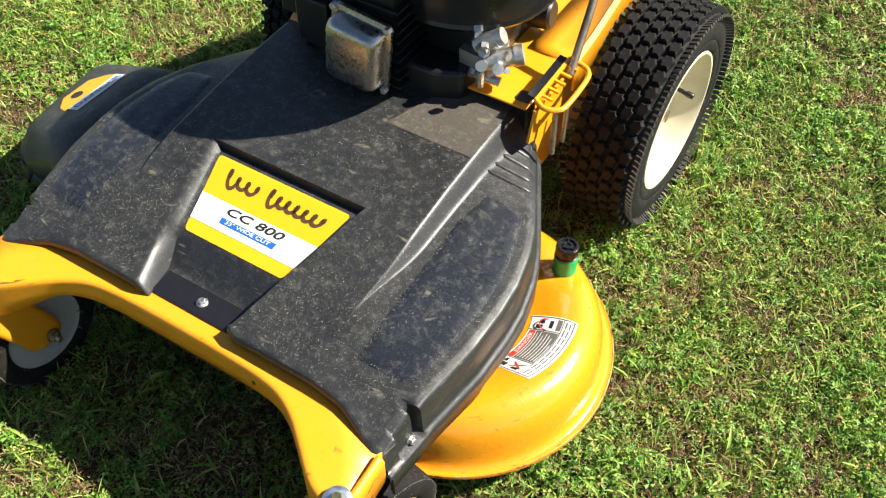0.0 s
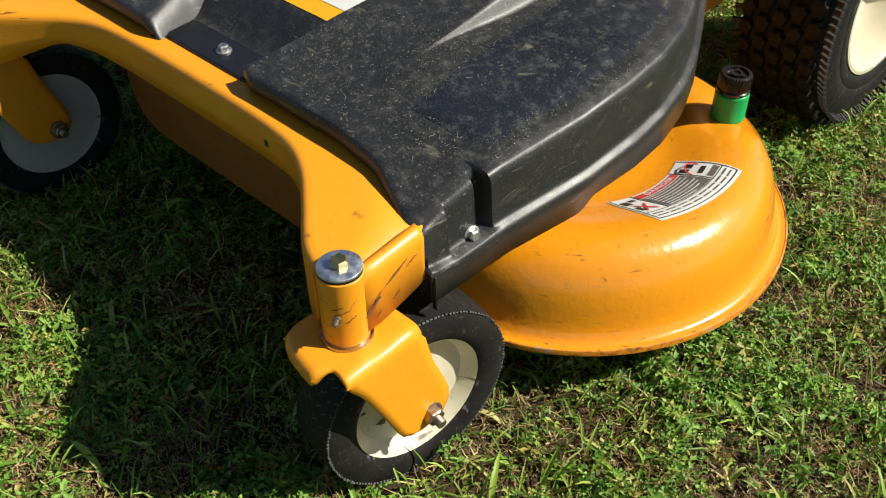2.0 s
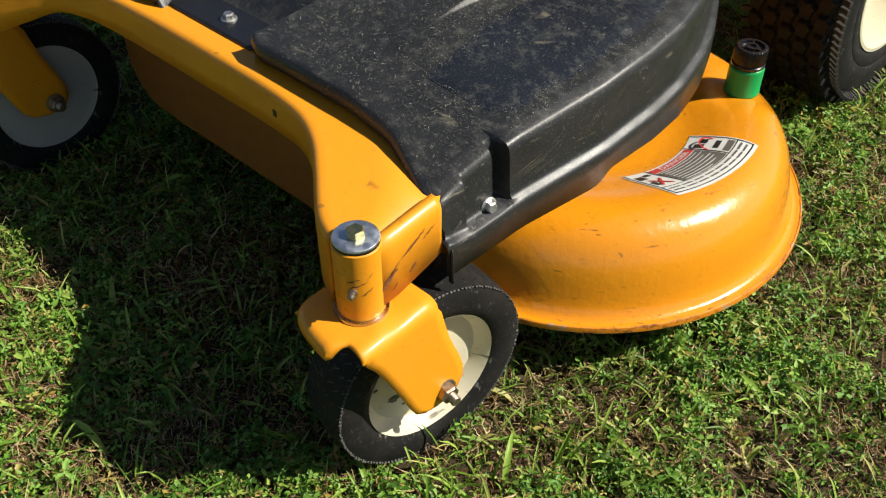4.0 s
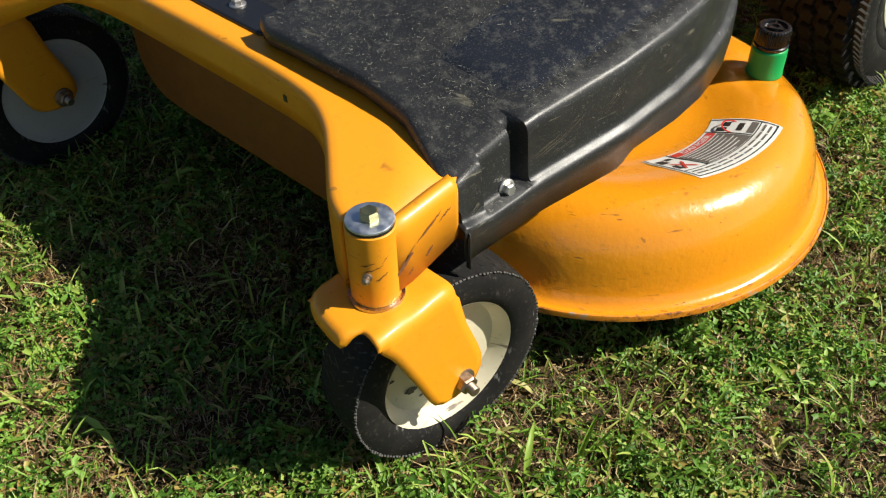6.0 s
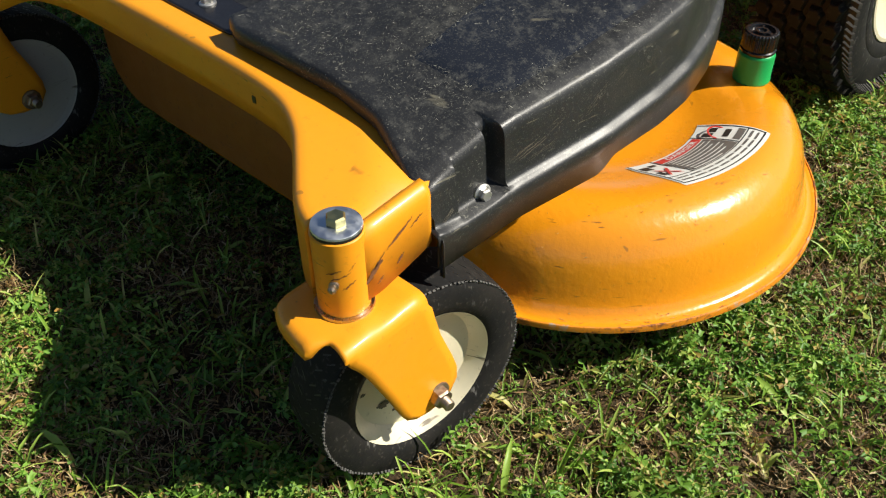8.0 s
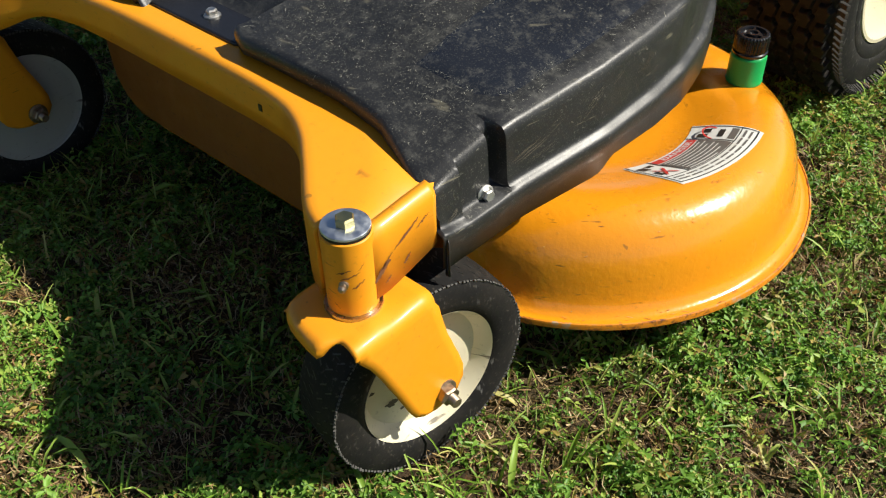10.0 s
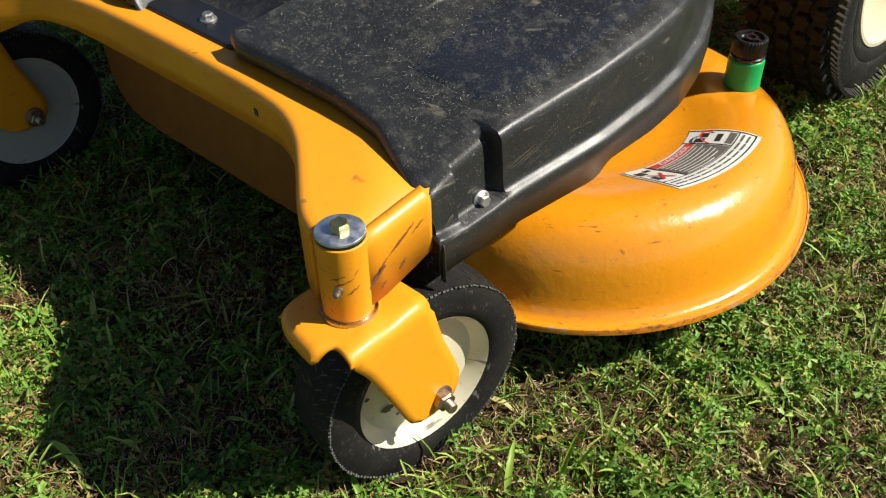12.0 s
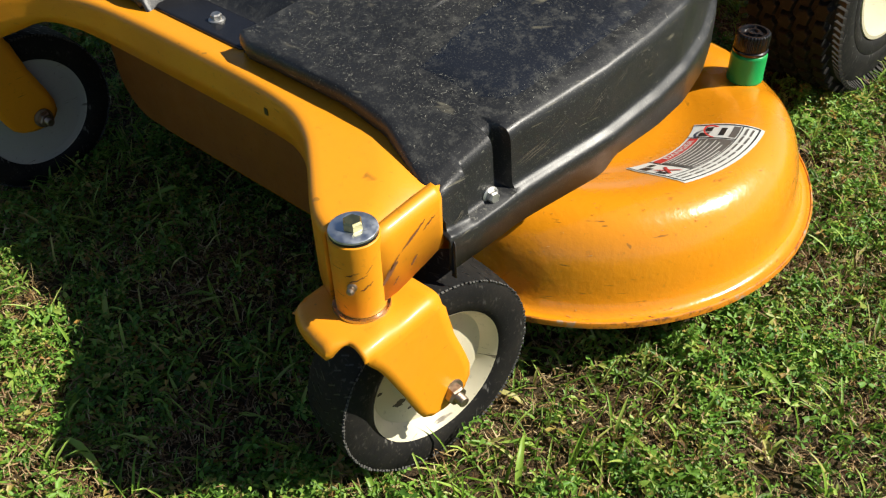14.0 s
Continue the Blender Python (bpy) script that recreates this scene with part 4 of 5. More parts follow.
def build_hood():
    ys = sorted(set([0.1193, 0.1202, 0.1210, 0.1372, 0.1380, 0.1388, 0.1424, 0.1433, 0.1442] + [0.105 + 0.0042 * i for i in range(12)] + [0.152, 0.158] + [0.164 + 0.0062 * i for i in range(26)] + [0.3270, 0.3285, 0.3345, 0.3385, 0.344] + [0.350 + 0.01 * i for i in range(26)]))
    n_wall = [(0.0018, 0.012), (0.0034, 0.036), (0.0046, 0.072), (0.0053, 0.12), (0.0065, 0.35), (0.0075, 0.52), (0.0080, 0.555), (0.0092, 0.576), (0.0112, 0.592), (0.0132, 0.610), (0.0146, 0.626), (0.0153, 0.645), (0.0156, 0.68), (0.0159, 1.0)]
    rows = []
    for k, y0 in enumerate(ys):
        lf, lt, rf, rt = recess_edges(y0)
        ri, ro = ridge_edges(y0)
        pocket = smoothstep(0.1195, 0.1209, y0) * smoothstep(0.1440, 0.1426, y0)
        slot = smoothstep(0.1374, 0.1386, y0) * smoothstep(0.1440, 0.1426, y0)
        ne = near_x(y0) - 0.006 * pocket - 0.009 * slot
        inside = 0.100 < y0 < 0.328
        keys = [mirror(ne), mirror(ne) + 0.012, mirror(ro + fillet(y0)), mirror(ri - fillet(y0)), lt, lf, rf, rt, ri - fillet(y0), ro + fillet(y0), ne - 0.012, ne]
        counts = [4, 10, 13, 8, 5, 14, 1, 8, 13, 10, 4]
        row = []
        for c, (a, b, m) in enumerate(zip(keys, keys[1:], counts)):
            for i in range(m + (1 if c == len(counts) - 1 else 0)):
                x = a + (b - a) * i / m
                blend = max(0.0, 1 - (y0 - 0.105) / 0.046)
                y = y0 + (hood_front(x) - 0.105) * blend
                z = hood_z(x, y)
                z -= 0.0022 * smoothstep(0.012, 0.0, min(abs(ne - x), abs(x - mirror(ne)))) ** 2
                if inside and lf - 1e-6 <= x <= rf + 1e-6:
                    z = recess_z(y0)
                elif inside and lt < x < lf:
                    u = (x - lt) / (lf - lt)
                    z = z + (recess_z(y0) - z) * (u ** 1.6)
                row.append(Vector((x, y, z)))
        wall_n, wall_f = [], []
        ztop_n, ztop_f = row[-1].z, row[0].z
        for dx, t in n_wall:
            out = 0.006 * pocket + 0.009 * slot if t > 0.60 else 0.0
            zb = lerp(y0, [0.105, 0.112, 0.12, 0.14, 0.22, 0.32, 0.42, 0.61], [0.211, 0.203, 0.199, 0.200, 0.205, 0.214, 0.228, 0.252]) if t < 0.75 else side_bottom(y0)
            yy = row[-1].y
            wall_n.append(Vector((row[-1].x + dx + out, yy, ztop_n + (zb - ztop_n) * t)))
            wall_f.append(Vector((row[0].x - dx, row[0].y, ztop_f + (zb - ztop_f) * t)))
        rows.append(wall_f[::-1] + row + wall_n)
    # front lip, turned down
    first = rows[0]
    lip = []
    for dy, dz in ((0.000, -0.0180), (-0.0020, -0.0165), (-0.0036, -0.012), (-0.0036, -0.006), (-0.0018, -0.0018)):
        lip.append([Vector((p.x, p.y + dy, p.z + dz)) if p.z > 0.255 and not -0.388 < p.x < -0.248 else Vector((p.x, p.y + dy * 0.6, p.z + dz * 0.35)) for p in first])
    last = rows[-1]
    tail = [[Vector((p.x, p.y + 0.003, p.z - 0.003)) for p in last], [Vector((p.x, p.y + 0.005, p.z - 0.03)) for p in last]]
    bm = bmesh.new()
    grid(bm, lip + rows + tail)
    hood = part("hood", bm, BLACK, mower, "black moulded plastic hood, dusty with grass specks and scuffs", smooth=38)
    solid(hood, 0.003)
    return hood


hood = build_hood()


def recess_map(u, v, lift=0.0008):
    """The hollow's sloping floor: u across and v down the sticker, both 0 to 1."""
    y = 0.315 - 0.118 * v
    x = (-0.4270 + 0.0325 * v) + (0.2265 - 0.060 * v) * u
    return Vector((x, y, recess_z(y) + lift))


def rounded_sheet(name, mapper, material, parent, lift, ru=0.03, rv=0.06):
    """A flat sticker with rounded corners laid on a surface by mapper."""
    bm = bmesh.new()
    rows = []
    for j in range(25):
        v = 0.5 - 0.5 * math.cos(math.pi * j / 24)
        e = max(0.0, 1 - min(v, 1 - v) / rv)
        cut = ru * (1 - math.sqrt(max(0.0, 1 - e * e)))
        rows.append([mapper(cut + (1 - 2 * cut) * i / 24, v, lift) for i in range(25)])
    grid(bm, rows)
    return part(name, bm, material, parent, smooth=0)


def build_hood_sticker():
    st = rounded_sheet("model_sticker", recess_map, STICKER_YELLOW, hood, 0.0008)
    tagged(st, "yellow and white sticker with dark script")
    on_sheet("white_stripe", [(0.0, 1.0, 0.50, 0.84)], recess_map, WHITE_STICKER, st, 0.0013)
    # brand mark as two plain wavy strokes
    for u0, u1, waves in ((0.12, 0.39, 3.5), (0.46, 0.91, 6.5)):
        bm = bmesh.new()
        mid = []
        for i in range(121):
            t = i / 120
            ph = waves * 2 * math.pi * t
            amp = 0.105 if ph < 2 * math.pi else 0.058
            mid.append(((u0 + (u1 - u0) * t) + 0.020 * math.cos(ph), 0.225 + 0.02 * t - amp * math.sin(ph)))
        rows = [[], []]
        for i, (u, v) in enumerate(mid):
            a, b = mid[max(i - 1, 0)], mid[min(i + 1, 120)]
            du, dv = (b[0] - a[0]) * 1.9, b[1] - a[1]
            k = 0.024 / max(1e-6, math.hypot(du, dv))
            rows[0].append(recess_map(u - dv * k * 0.53, v + du * k, 0.0014))
            rows[1].append(recess_map(u + dv * k * 0.53, v - du * k, 0.0014))
        grid(bm, rows)
        part("brand_stroke", bm, STICKER_BROWN, st, smooth=0)
    on_sheet("model_number", [], recess_map, BLACK_INK, st, 0.0018, [("CC 800", 0.17, 0.50, 0.585, 0.92, -0.80, 0.18)])
    on_sheet("blue_band", [(0.25, 0.75, 0.680, 0.755)], recess_map, BLUE_INK, st, 0.0017)
    on_sheet("width_words", [], recess_map, WHITE_STICKER, st, 0.0021, [('33" WIDE CUT', 0.080, 0.50, 0.7175, 0.80, -0.8, 0)])


build_hood_sticker()


def hex_bolt(bm, at, way, r=0.0052, washer=0.0078):
    m = axis_matrix(at, way)
    lathe(bm, [(washer, 0), (washer, 0.0012), (washer * 0.8, 0.002)], m, 24)
    lathe(bm, [(r, 0.002), (r, 0.0055), (r * 0.8, 0.0068)], m, 6)


def build_hood_details():
    # clamp plate at the foot of the hollow
    bm = bmesh.new()
    prism(bm, [(-0.379, 0.1105), (-0.256, 0.1105), (-0.251, 0.1135), (-0.246, 0.117), (-0.240, 0.150), (-0.387, 0.150), (-0.384, 0.116)], 0.2640, 0.2685)
    plate = bevelled(part("clamp_plate", bm, SMOOTH_BLACK, hood, "smooth glossy black clamp plate"), 0.0015, 3)
    bm = bmesh.new()
    hex_bolt(bm, (-0.311, 0.130, 0.2685), (0, 0, 1))
    part("plate_bolt", bm, ALU, hood, smooth=25)
    bm = bmesh.new()
    hex_bolt(bm, (0.0152, 0.1215, 0.2340), (0.95, -0.2, 0.1), 0.0050, 0.0072)
    part("side_bolt", bm, ALU, hood, smooth=25)
    for k in range(4):
        bm = bmesh.new()
        y = (0.487, 0.506, 0.527, 0.549)[k]
        x1 = near_x(y) - 0.008
        x0 = ridge_edges(y)[1] - 0.002
        n = 10
        rows = []
        for i in range(n + 1):
            t = i / n
            w = 0.0042 * (1 - abs(2 * t - 1) ** 8) ** 0.5 + 0.0003
            x = x0 + (x1 - x0) * t
            yy = y - 0.008 * (0.5 - t)
            zc = hood_z(x, yy) + 0.0003
            rows.append([Vector((x, yy + w * math.cos(a), zc - 0.001 + 0.0034 * math.sin(a) * (w / 0.0045))) for a in (0, 0.5, 1.0, 1.57, 2.1, 2.6, 3.14)])
        grid(bm, rows)
        part("vent_rib", bm, BLACK, hood)
    # smooth inset panels on both shelves, and the dusty flat step in front of the engine
    for side in (0, 1):
        bm = bmesh.new()
        rows = []
        for i in range(31):
            y = 0.148 + 0.300 * i / 30
            inset = 0.0145 + 0.02 * (1 - smoothstep(0.148, 0.165, y)) + 0.03 * smoothstep(0.435, 0.448, y)
            x0, x1 = -0.083 + 0.01 * smoothstep(0.38, 0.44, y), near_x(y) - inset
            row = []
            for j in range(9):
                x = x0 + (x1 - x0) * j / 8
                row.append(Vector((x if side == 0 else mirror(x), y, hood_z(x, y) + (0.0022 if 0 < i < 30 and 0 < j < 8 else -0.0012))))
            rows.append(row)
        grid(bm, rows)
        part("shelf_panel", bm, SKY_TINTED_BLACK, hood, "smoother inset panel with grass specks")
    bm = bmesh.new()
    grid(bm, [[Vector((x, y, plateau_z(y) + 0.0007)) for x in np.linspace(-0.248 + 0.38 * (y - 0.468), -0.110, 8)] for y in np.linspace(0.468, 0.588, 7)])
    part("dusty_step", bm, DUSTY_BLACK, hood, "flat step coated with brown dust")
    # pale scuffs on the near wall
    def wall_point(y, t, out=0.0005):
        zt = shelf_z(y) - 0.0012
        zb = lerp(y, [0.07, 0.14, 0.22, 0.32, 0.42, 0.61], [0.199, 0.200, 0.205, 0.214, 0.228, 0.252])
        dx = lerp(t, [0.0, 0.10, 0.35, 0.54, 0.575, 0.66, 1.0], [0.0, 0.0050, 0.0065, 0.0080, 0.0084, 0.0142, 0.0150])
        return Vector((near_x(y) + dx + out, y, zt + (zb - zt) * t))

    for y0, t0, y1, t1, wide in ((0.146, 0.42, 0.176, 0.34, 0.020), (0.150, 0.34, 0.166, 0.30, 0.010), (0.182, 0.30, 0.200, 0.22, 0.008), (0.214, 0.36, 0.236, 0.20, 0.014), (0.160, 0.50, 0.190, 0.46, 0.008),
                                 (0.246, 0.22, 0.262, 0.14, 0.010), (0.290, 0.30, 0.300, 0.16, 0.012), (0.076, 0.52, 0.096, 0.40, 0.020), (0.078, 0.84, 0.096, 0.74, 0.010), (0.328, 0.40, 0.336, 0.15, 0.010)):
        for copy in range(3):
            bm = bmesh.new()
            rows = [[], []]
            oy, ot = random.uniform(-0.004, 0.004), random.uniform(-0.04, 0.04)
            for i in range(11):
                f = i / 10
                w = wide * (0.2 + 0.8 * math.sin(math.pi * f)) * random.uniform(0.3, 0.7)
                y, t = y0 + oy + (y1 - y0) * f, t0 + ot + (t1 - t0) * f + random.uniform(-0.006, 0.006)
                rows[0].append(wall_point(y, t - w * 0.5))
                rows[1].append(wall_point(y, t + w * 0.5))
            grid(bm, rows)
            part("scuff", bm, SCUFF, hood, smooth=0)
    # raised rear seal
    bm = bmesh.new()
    pts = spline([(-0.095, 0.600, 0.352), (-0.15, 0.605, 0.357), (-0.20, 0.585, 0.358), (-0.25, 0.60, 0.356)], 24)
    rows = []
    for p in pts:
        rows.append([p + Vector((0, 0.011 * math.cos(a), 0.014 * math.sin(a) + 0.004)) for a in (math.pi * j / 8 for j in range(9))])
    grid(bm, rows)
    part("rear_seal", bm, ENGINE_BLACK, hood)
    bm = bmesh.new()
    box(bm, -0.112, -0.086, 0.585, 0.612, 0.30, 0.378)
    bevelled(part("corner_block", bm, ENGINE_BLACK, hood), 0.005, 3)


build_hood_details()


# discharge chute
def build_chute():
    bm = bmesh.new()
    ys = [0.285, 0.288, 0.294, 0.303, 0.315, 0.33, 0.345, 0.36, 0.40, 0.46, 0.505, 0.530, 0.541, 0.545]
    rows = []
    for y in ys:
        e = max(0.0, (0.355 - y) / 0.070, (y - 0.510) / 0.035)
        d = (0.045 if y < 0.4 else 0.016) * e ** 2.4
        out = -0.935 - 0.035 * (y - 0.285) / 0.260 + 0.030 * (1 - math.sqrt(max(0.0, 1 - e * e)))
        row = [Vector((-0.74, y, 0.205 - d)), Vector((-0.82, y, 0.186 - d)), Vector((-0.90, y, 0.158 - d)), Vector((out + 0.02, y, 0.143 - d)), Vector((out + 0.006, y, 0.134 - d)),
               Vector((out - 0.004, y, 0.118 - d * 0.5)), Vector((out - 0.012, y, 0.06)), Vector((out - 0.014, y, 0.045))]
        rows.append(row)
    grid(bm, [[Vector((p.x, 0.282, min(p.z, 0.05 + (p.z - 0.045) * 0.2))) for p in rows[0]]] + rows + [[Vector((p.x, 0.548, min(p.z, 0.06))) for p in rows[-1]]])
    chute = solid(part("discharge_chute", bm, GREY_PLASTIC, mower, "weathered grey-black plastic discharge chute", smooth=40), 0.003)
    base, du, dv = Vector((-0.915, 0.372, 0)), Vector((0.0, 0.122, 0)), Vector((0.078, 0.0, 0))

    def chute_map(u, v, lift):
        p = base + du * u + dv * v
        return Vector((p.x, p.y, lerp(-p.x, [0.74, 0.82, 0.90, 0.93], [0.205, 0.186, 0.158, 0.1475]) + lift))

    bm = bmesh.new()
    grid(bm, [[chute_map(u, v, 0.001) for u in us] for v, us in ((0.0, (0.28, 0.5, 0.78)), (0.35, (0.05, 0.5, 0.95)), (0.62, (0.0, 0.5, 1.0)))])
    st = part("chute_sticker", bm, STICKER_YELLOW, chute, "yellow and blue-white danger sticker")
    on_sheet("sticker_strip", [(0.05, 1.0, 0.62, 0.98)], chute_map, WHITE_STICKER, st, 0.0012)
    on_sheet("sticker_word", [], chute_map, BLUE_INK, st, 0.0018, [("DANGER", 0.3, 0.53, 0.80, 0.72, -0.75, 0)])
    bm = bmesh.new()
    lathe(bm, [(0.0115, 0), (0.0115, 0.0006)], axis_matrix(chute_map(0.40, 0.30, 0.0012), (-0.33, 0, 1)), 24)
    part("pictogram_disc", bm, BLACK_INK, st)


build_chute()


# rear wheels
RW_C, RW_R = Vector((-0.001, 0.885, 0.192)), 0.198


def build_rear_wheel():
    m = axis_matrix(RW_C, (1, -0.044, 0))
    R, w = RW_R, 0.059
    bm = bmesh.new()
    prof = [(0.128, -w + 0.010), (0.136, -w + 0.003), (0.155, -w), (0.172, -w + 0.002), (R - 0.015, -w + 0.007), (R - 0.010, -w + 0.014), (R - 0.009, -0.02), (R - 0.009, 0.02),
            (R - 0.010, w - 0.014), (R - 0.015, w - 0.007), (0.172, w - 0.002), (0.155, w), (0.145, w + 0.0005), (0.143, w - 0.001), (0.141, w), (0.130, w - 0.001), (0.1235, w - 0.004), (0.121, w - 0.012)]
    lathe(bm, prof, m, 96, True)
    tyre = part("rear_tyre", bm, RUBBER, mower, "black studded turf tyre dusted brown", smooth=50)
    # added dark sheet under the studs, painted as the shade in deep grooves
    bm = bmesh.new()
    lathe(bm, [(R - 0.012, -w + 0.0135), (R - 0.0078, -w + 0.016), (R - 0.0070, -0.02), (R - 0.0070, 0.02), (R - 0.0078, w - 0.016), (R - 0.012, w - 0.0135)], m, 96, True)
    part("tread_band", bm, SHADED_GROOVE, tyre, smooth=50)
    # tread studs: blocks with cut corners in five staggered rows, and lugs on the shoulders
    stud = [(-0.0098, -0.0040), (-0.0060, -0.0068), (-0.0045, -0.0112), (0.0015, -0.0090), (0.0065, -0.0098), (0.0078, -0.0045), (0.0098, 0.0), (0.0078, 0.0050), (0.0060, 0.0102), (0.0, 0.0086), (-0.0055, 0.0106), (-0.0066, 0.0050)]
    bm = bmesh.new()
    low = [bm.verts.new((x * 1.12, y * 1.12, 0.0)) for x, y in stud]
    high = [bm.verts.new((x, y, 0.0090)) for x, y in stud]
    top = [bm.verts.new((x * 0.86, y * 0.86, 0.0106)) for x, y in stud]
    for a, b in ((low, high), (high, top)):
        for i in range(12):
            bm.faces.new((a[i], a[(i + 1) % 12], b[(i + 1) % 12], b[i]))
    bm.faces.new(top)
    stud_mesh = mesh_of("tread_stud", bm, RUBBER_BROWN)
    bm = bmesh.new()
    prism(bm, [(-0.022, -0.0012), (0.002, -0.0024), (0.014, -0.0032), (0.014, 0.0032), (0.002, 0.0024), (-0.022, 0.0012)], -0.003, 0.0016)
    lug_mesh = mesh_of("shoulder_lug", bm, LUG_RUBBER)
    count = 46
    for row_i, h in enumerate((-0.042, -0.021, 0.0, 0.021, 0.042)):
        for k in range(count):
            a = 2 * math.pi * (k + 0.5 * (row_i % 2)) / count
            piece("tread_stud", stud_mesh, m @ Matrix.Rotation(a, 4, "Z") @ Matrix.Translation((R - 0.0095 - 0.0018 * abs(h) / 0.04, 0, h)) @ Matrix.Rotation(math.pi / 2, 4, "Y"), tyre)
    for sg, lugs in ((-1, 60), (1, 120)):
        for k in range(lugs):
            a = 2 * math.pi * (k + 0.5) / lugs
            piece("shoulder_lug", lug_mesh, m @ Matrix.Rotation(a, 4, "Z") @ Matrix.Translation((R - 0.0185, 0, sg * (w - 0.0062))) @ Matrix.Rotation(sg * -1.12, 4, "Y"), tyre)
    bm = bmesh.new()
    prof = [(0.020, -0.02), (0.10, -0.02), (0.120, -0.040), (0.131, -0.050), (0.126, 0.045), (0.1245, 0.052), (0.1230, 0.0570), (0.1185, 0.0570), (0.1160, 0.053), (0.1130, 0.040), (0.109, 0.014), (0.105, -0.004), (0.098, -0.010),
            (0.070, -0.006), (0.045, 0.002), (0.030, 0.006), (0.026, 0.016), (0.020, 0.016)]
    lathe(bm, prof, m, 72)
    rim = part("rear_rim", bm, CREAM, tyre, "cream painted steel wheel rim")
    bm = bmesh.new()
    p = Vector((0.012, 0.962, 0.196))
    rod(bm, p, p + Vector((0.030, -0.004, -0.004)), 0.0040, 12)
    lathe(bm, [(0.0055, 0), (0.0055, 0.012), (0.004, 0.014)], axis_matrix(p + Vector((0.026, -0.003, -0.003)), (1, -0.1, -0.1)), 12)
    part("valve_stem", bm, ENGINE_BLACK, tyre)
    bm = bmesh.new()
    rod(bm, RW_C + Vector((-0.10, 0, 0)), RW_C + Vector((0.035, 0, 0)), 0.011)
    part("rear_axle", bm, RUSTY, tyre)
    return tyre


rear_wheel = build_rear_wheel()
copy_part(rear_wheel, (2 * mirror(0) / 2 - 2 * RW_C.x + 0.0, 0, 0))


# chassis behind the hood
def build_chassis():
    bm = bmesh.new()
    prism(bm, [(-0.500, 0.575), (-0.085, 0.575), (-0.080, 0.70), (-0.085, 0.98), (-0.535, 0.98), (-0.540, 0.70)], 0.372, 0.376)
    ch = bevelled(part("chassis_plate", bm, YELLOW_ENGINE, mower, "yellow steel engine plate"), 0.0015)
    for x in (-0.105, mirror(-0.105)):
        bm = bmesh.new()
        box(bm, x - 0.003, x + 0.003, 0.625, 1.00, 0.17, 0.372)
        part("side_plate", bm, YELLOW_ENGINE, ch)
    # raised guard beside the wheel
    bm = bmesh.new()
    rows = []
    for i in range(13):
        t = i / 12
        y = 0.70 + 0.28 * t
        z = 0.378 + 0.05 * smoothstep(0.0, 1.0, t)
        rows.append([Vector((-0.150, y, 0.377)), Vector((-0.115, y, 0.380 + (z - 0.380) * 0.15)), Vector((-0.085, y, z - 0.006)), Vector((-0.078, y, z)), Vector((-0.070, y, z - 0.004)), Vector((-0.068, y, 0.33))])
    grid(bm, rows)
    solid(part("wheel_guard", bm, YELLOW_ENGINE, ch, smooth=50), 0.003)
    # notched quadrant with its wire loop and lever
    bm = bmesh.new()
    box(bm, -0.030, -0.012, -0.052, 0.055, -0.004, 0.0, pose(0, 0, 0))
    bmesh.ops.transform(bm, matrix=Matrix.Translation((-0.058, 0.624, 0.400)) @ pose(0, 0, 0, 4, 8, 0) @ Matrix.Scale(0.90, 4), verts=bm.verts)
    gate = part("shift_gate", bm, SMOOTH_BLACK, ch, "black notched shift gate")
    bm = bmesh.new()
    loop = [(-0.012, -0.056, 0), (0.004, -0.062, 0), (0.022, -0.054, 0), (0.030, -0.036, 0), (0.030, 0.030, 0), (0.022, 0.050, 0), (0.004, 0.056, 0), (-0.014, 0.056, 0)]
    pts = spline(loop, 40)
    rows = []
    for i, p in enumerate(pts):
        d = (pts[min(i + 1, 39)] - pts[max(i - 1, 0)]).normalized()
        s = Vector((d.y, -d.x, 0))
        rows.append([p + s * 0.0045 * math.cos(a) + Vector((0, 0, 0.0045 * math.sin(a))) for a in (2 * math.pi * j / 10 for j in range(11))])
    grid(bm, rows)
    for k in range(5):
        box(bm, -0.014, 0.008, -0.040 + 0.020 * k - 0.0022, -0.040 + 0.020 * k + 0.0022, -0.002, 0.002)
    box(bm, -0.016, -0.010, -0.056, 0.056, -0.004, 0.003)
    bmesh.ops.transform(bm, matrix=Matrix.Translation((-0.058, 0.624, 0.400)) @ pose(0, 0, 0, 4, 8, 0) @ Matrix.Scale(0.90, 4), verts=bm.verts)
    part("gate_loop", bm, YELLOW_ENGINE, ch, "yellow bent loop beside the gate")
    bm = bmesh.new()
    prism(bm, [(0.545, 0.345), (0.60, 0.325), (0.645, 0.345), (0.645, 0.392), (0.56, 0.392)], -0.002, 0.002, Matrix.Translation((-0.064, 0, 0)) @ Matrix(((0, 0, 1, 0), (1, 0, 0, 0), (0, 1, 0, 0), (0, 0, 0, 1))))
    part("gate_bracket", bm, YELLOW_ENGINE, ch)
    bm = bmesh.new()
    rod(bm, (-0.058, 0.655, 0.395), (-0.078, 0.87, 0.66), 0.006)
    part("shift_lever", bm, RUSTY, ch, "rusty steel lever rod")
    bm = bmesh.new()
    rod(bm, (-0.044, 0.585, 0.385), (-0.037, 0.572, 0.318), 0.0040)
    part("link_rod", bm, RUSTY, ch)
    bm = bmesh.new()
    rod(bm, (-0.040, 0.615, 0.37), (-0.036, 0.603, 0.318), 0.0032)
    part("link_rod", bm, RUSTY, ch)
    return ch


chassis = build_chassis()


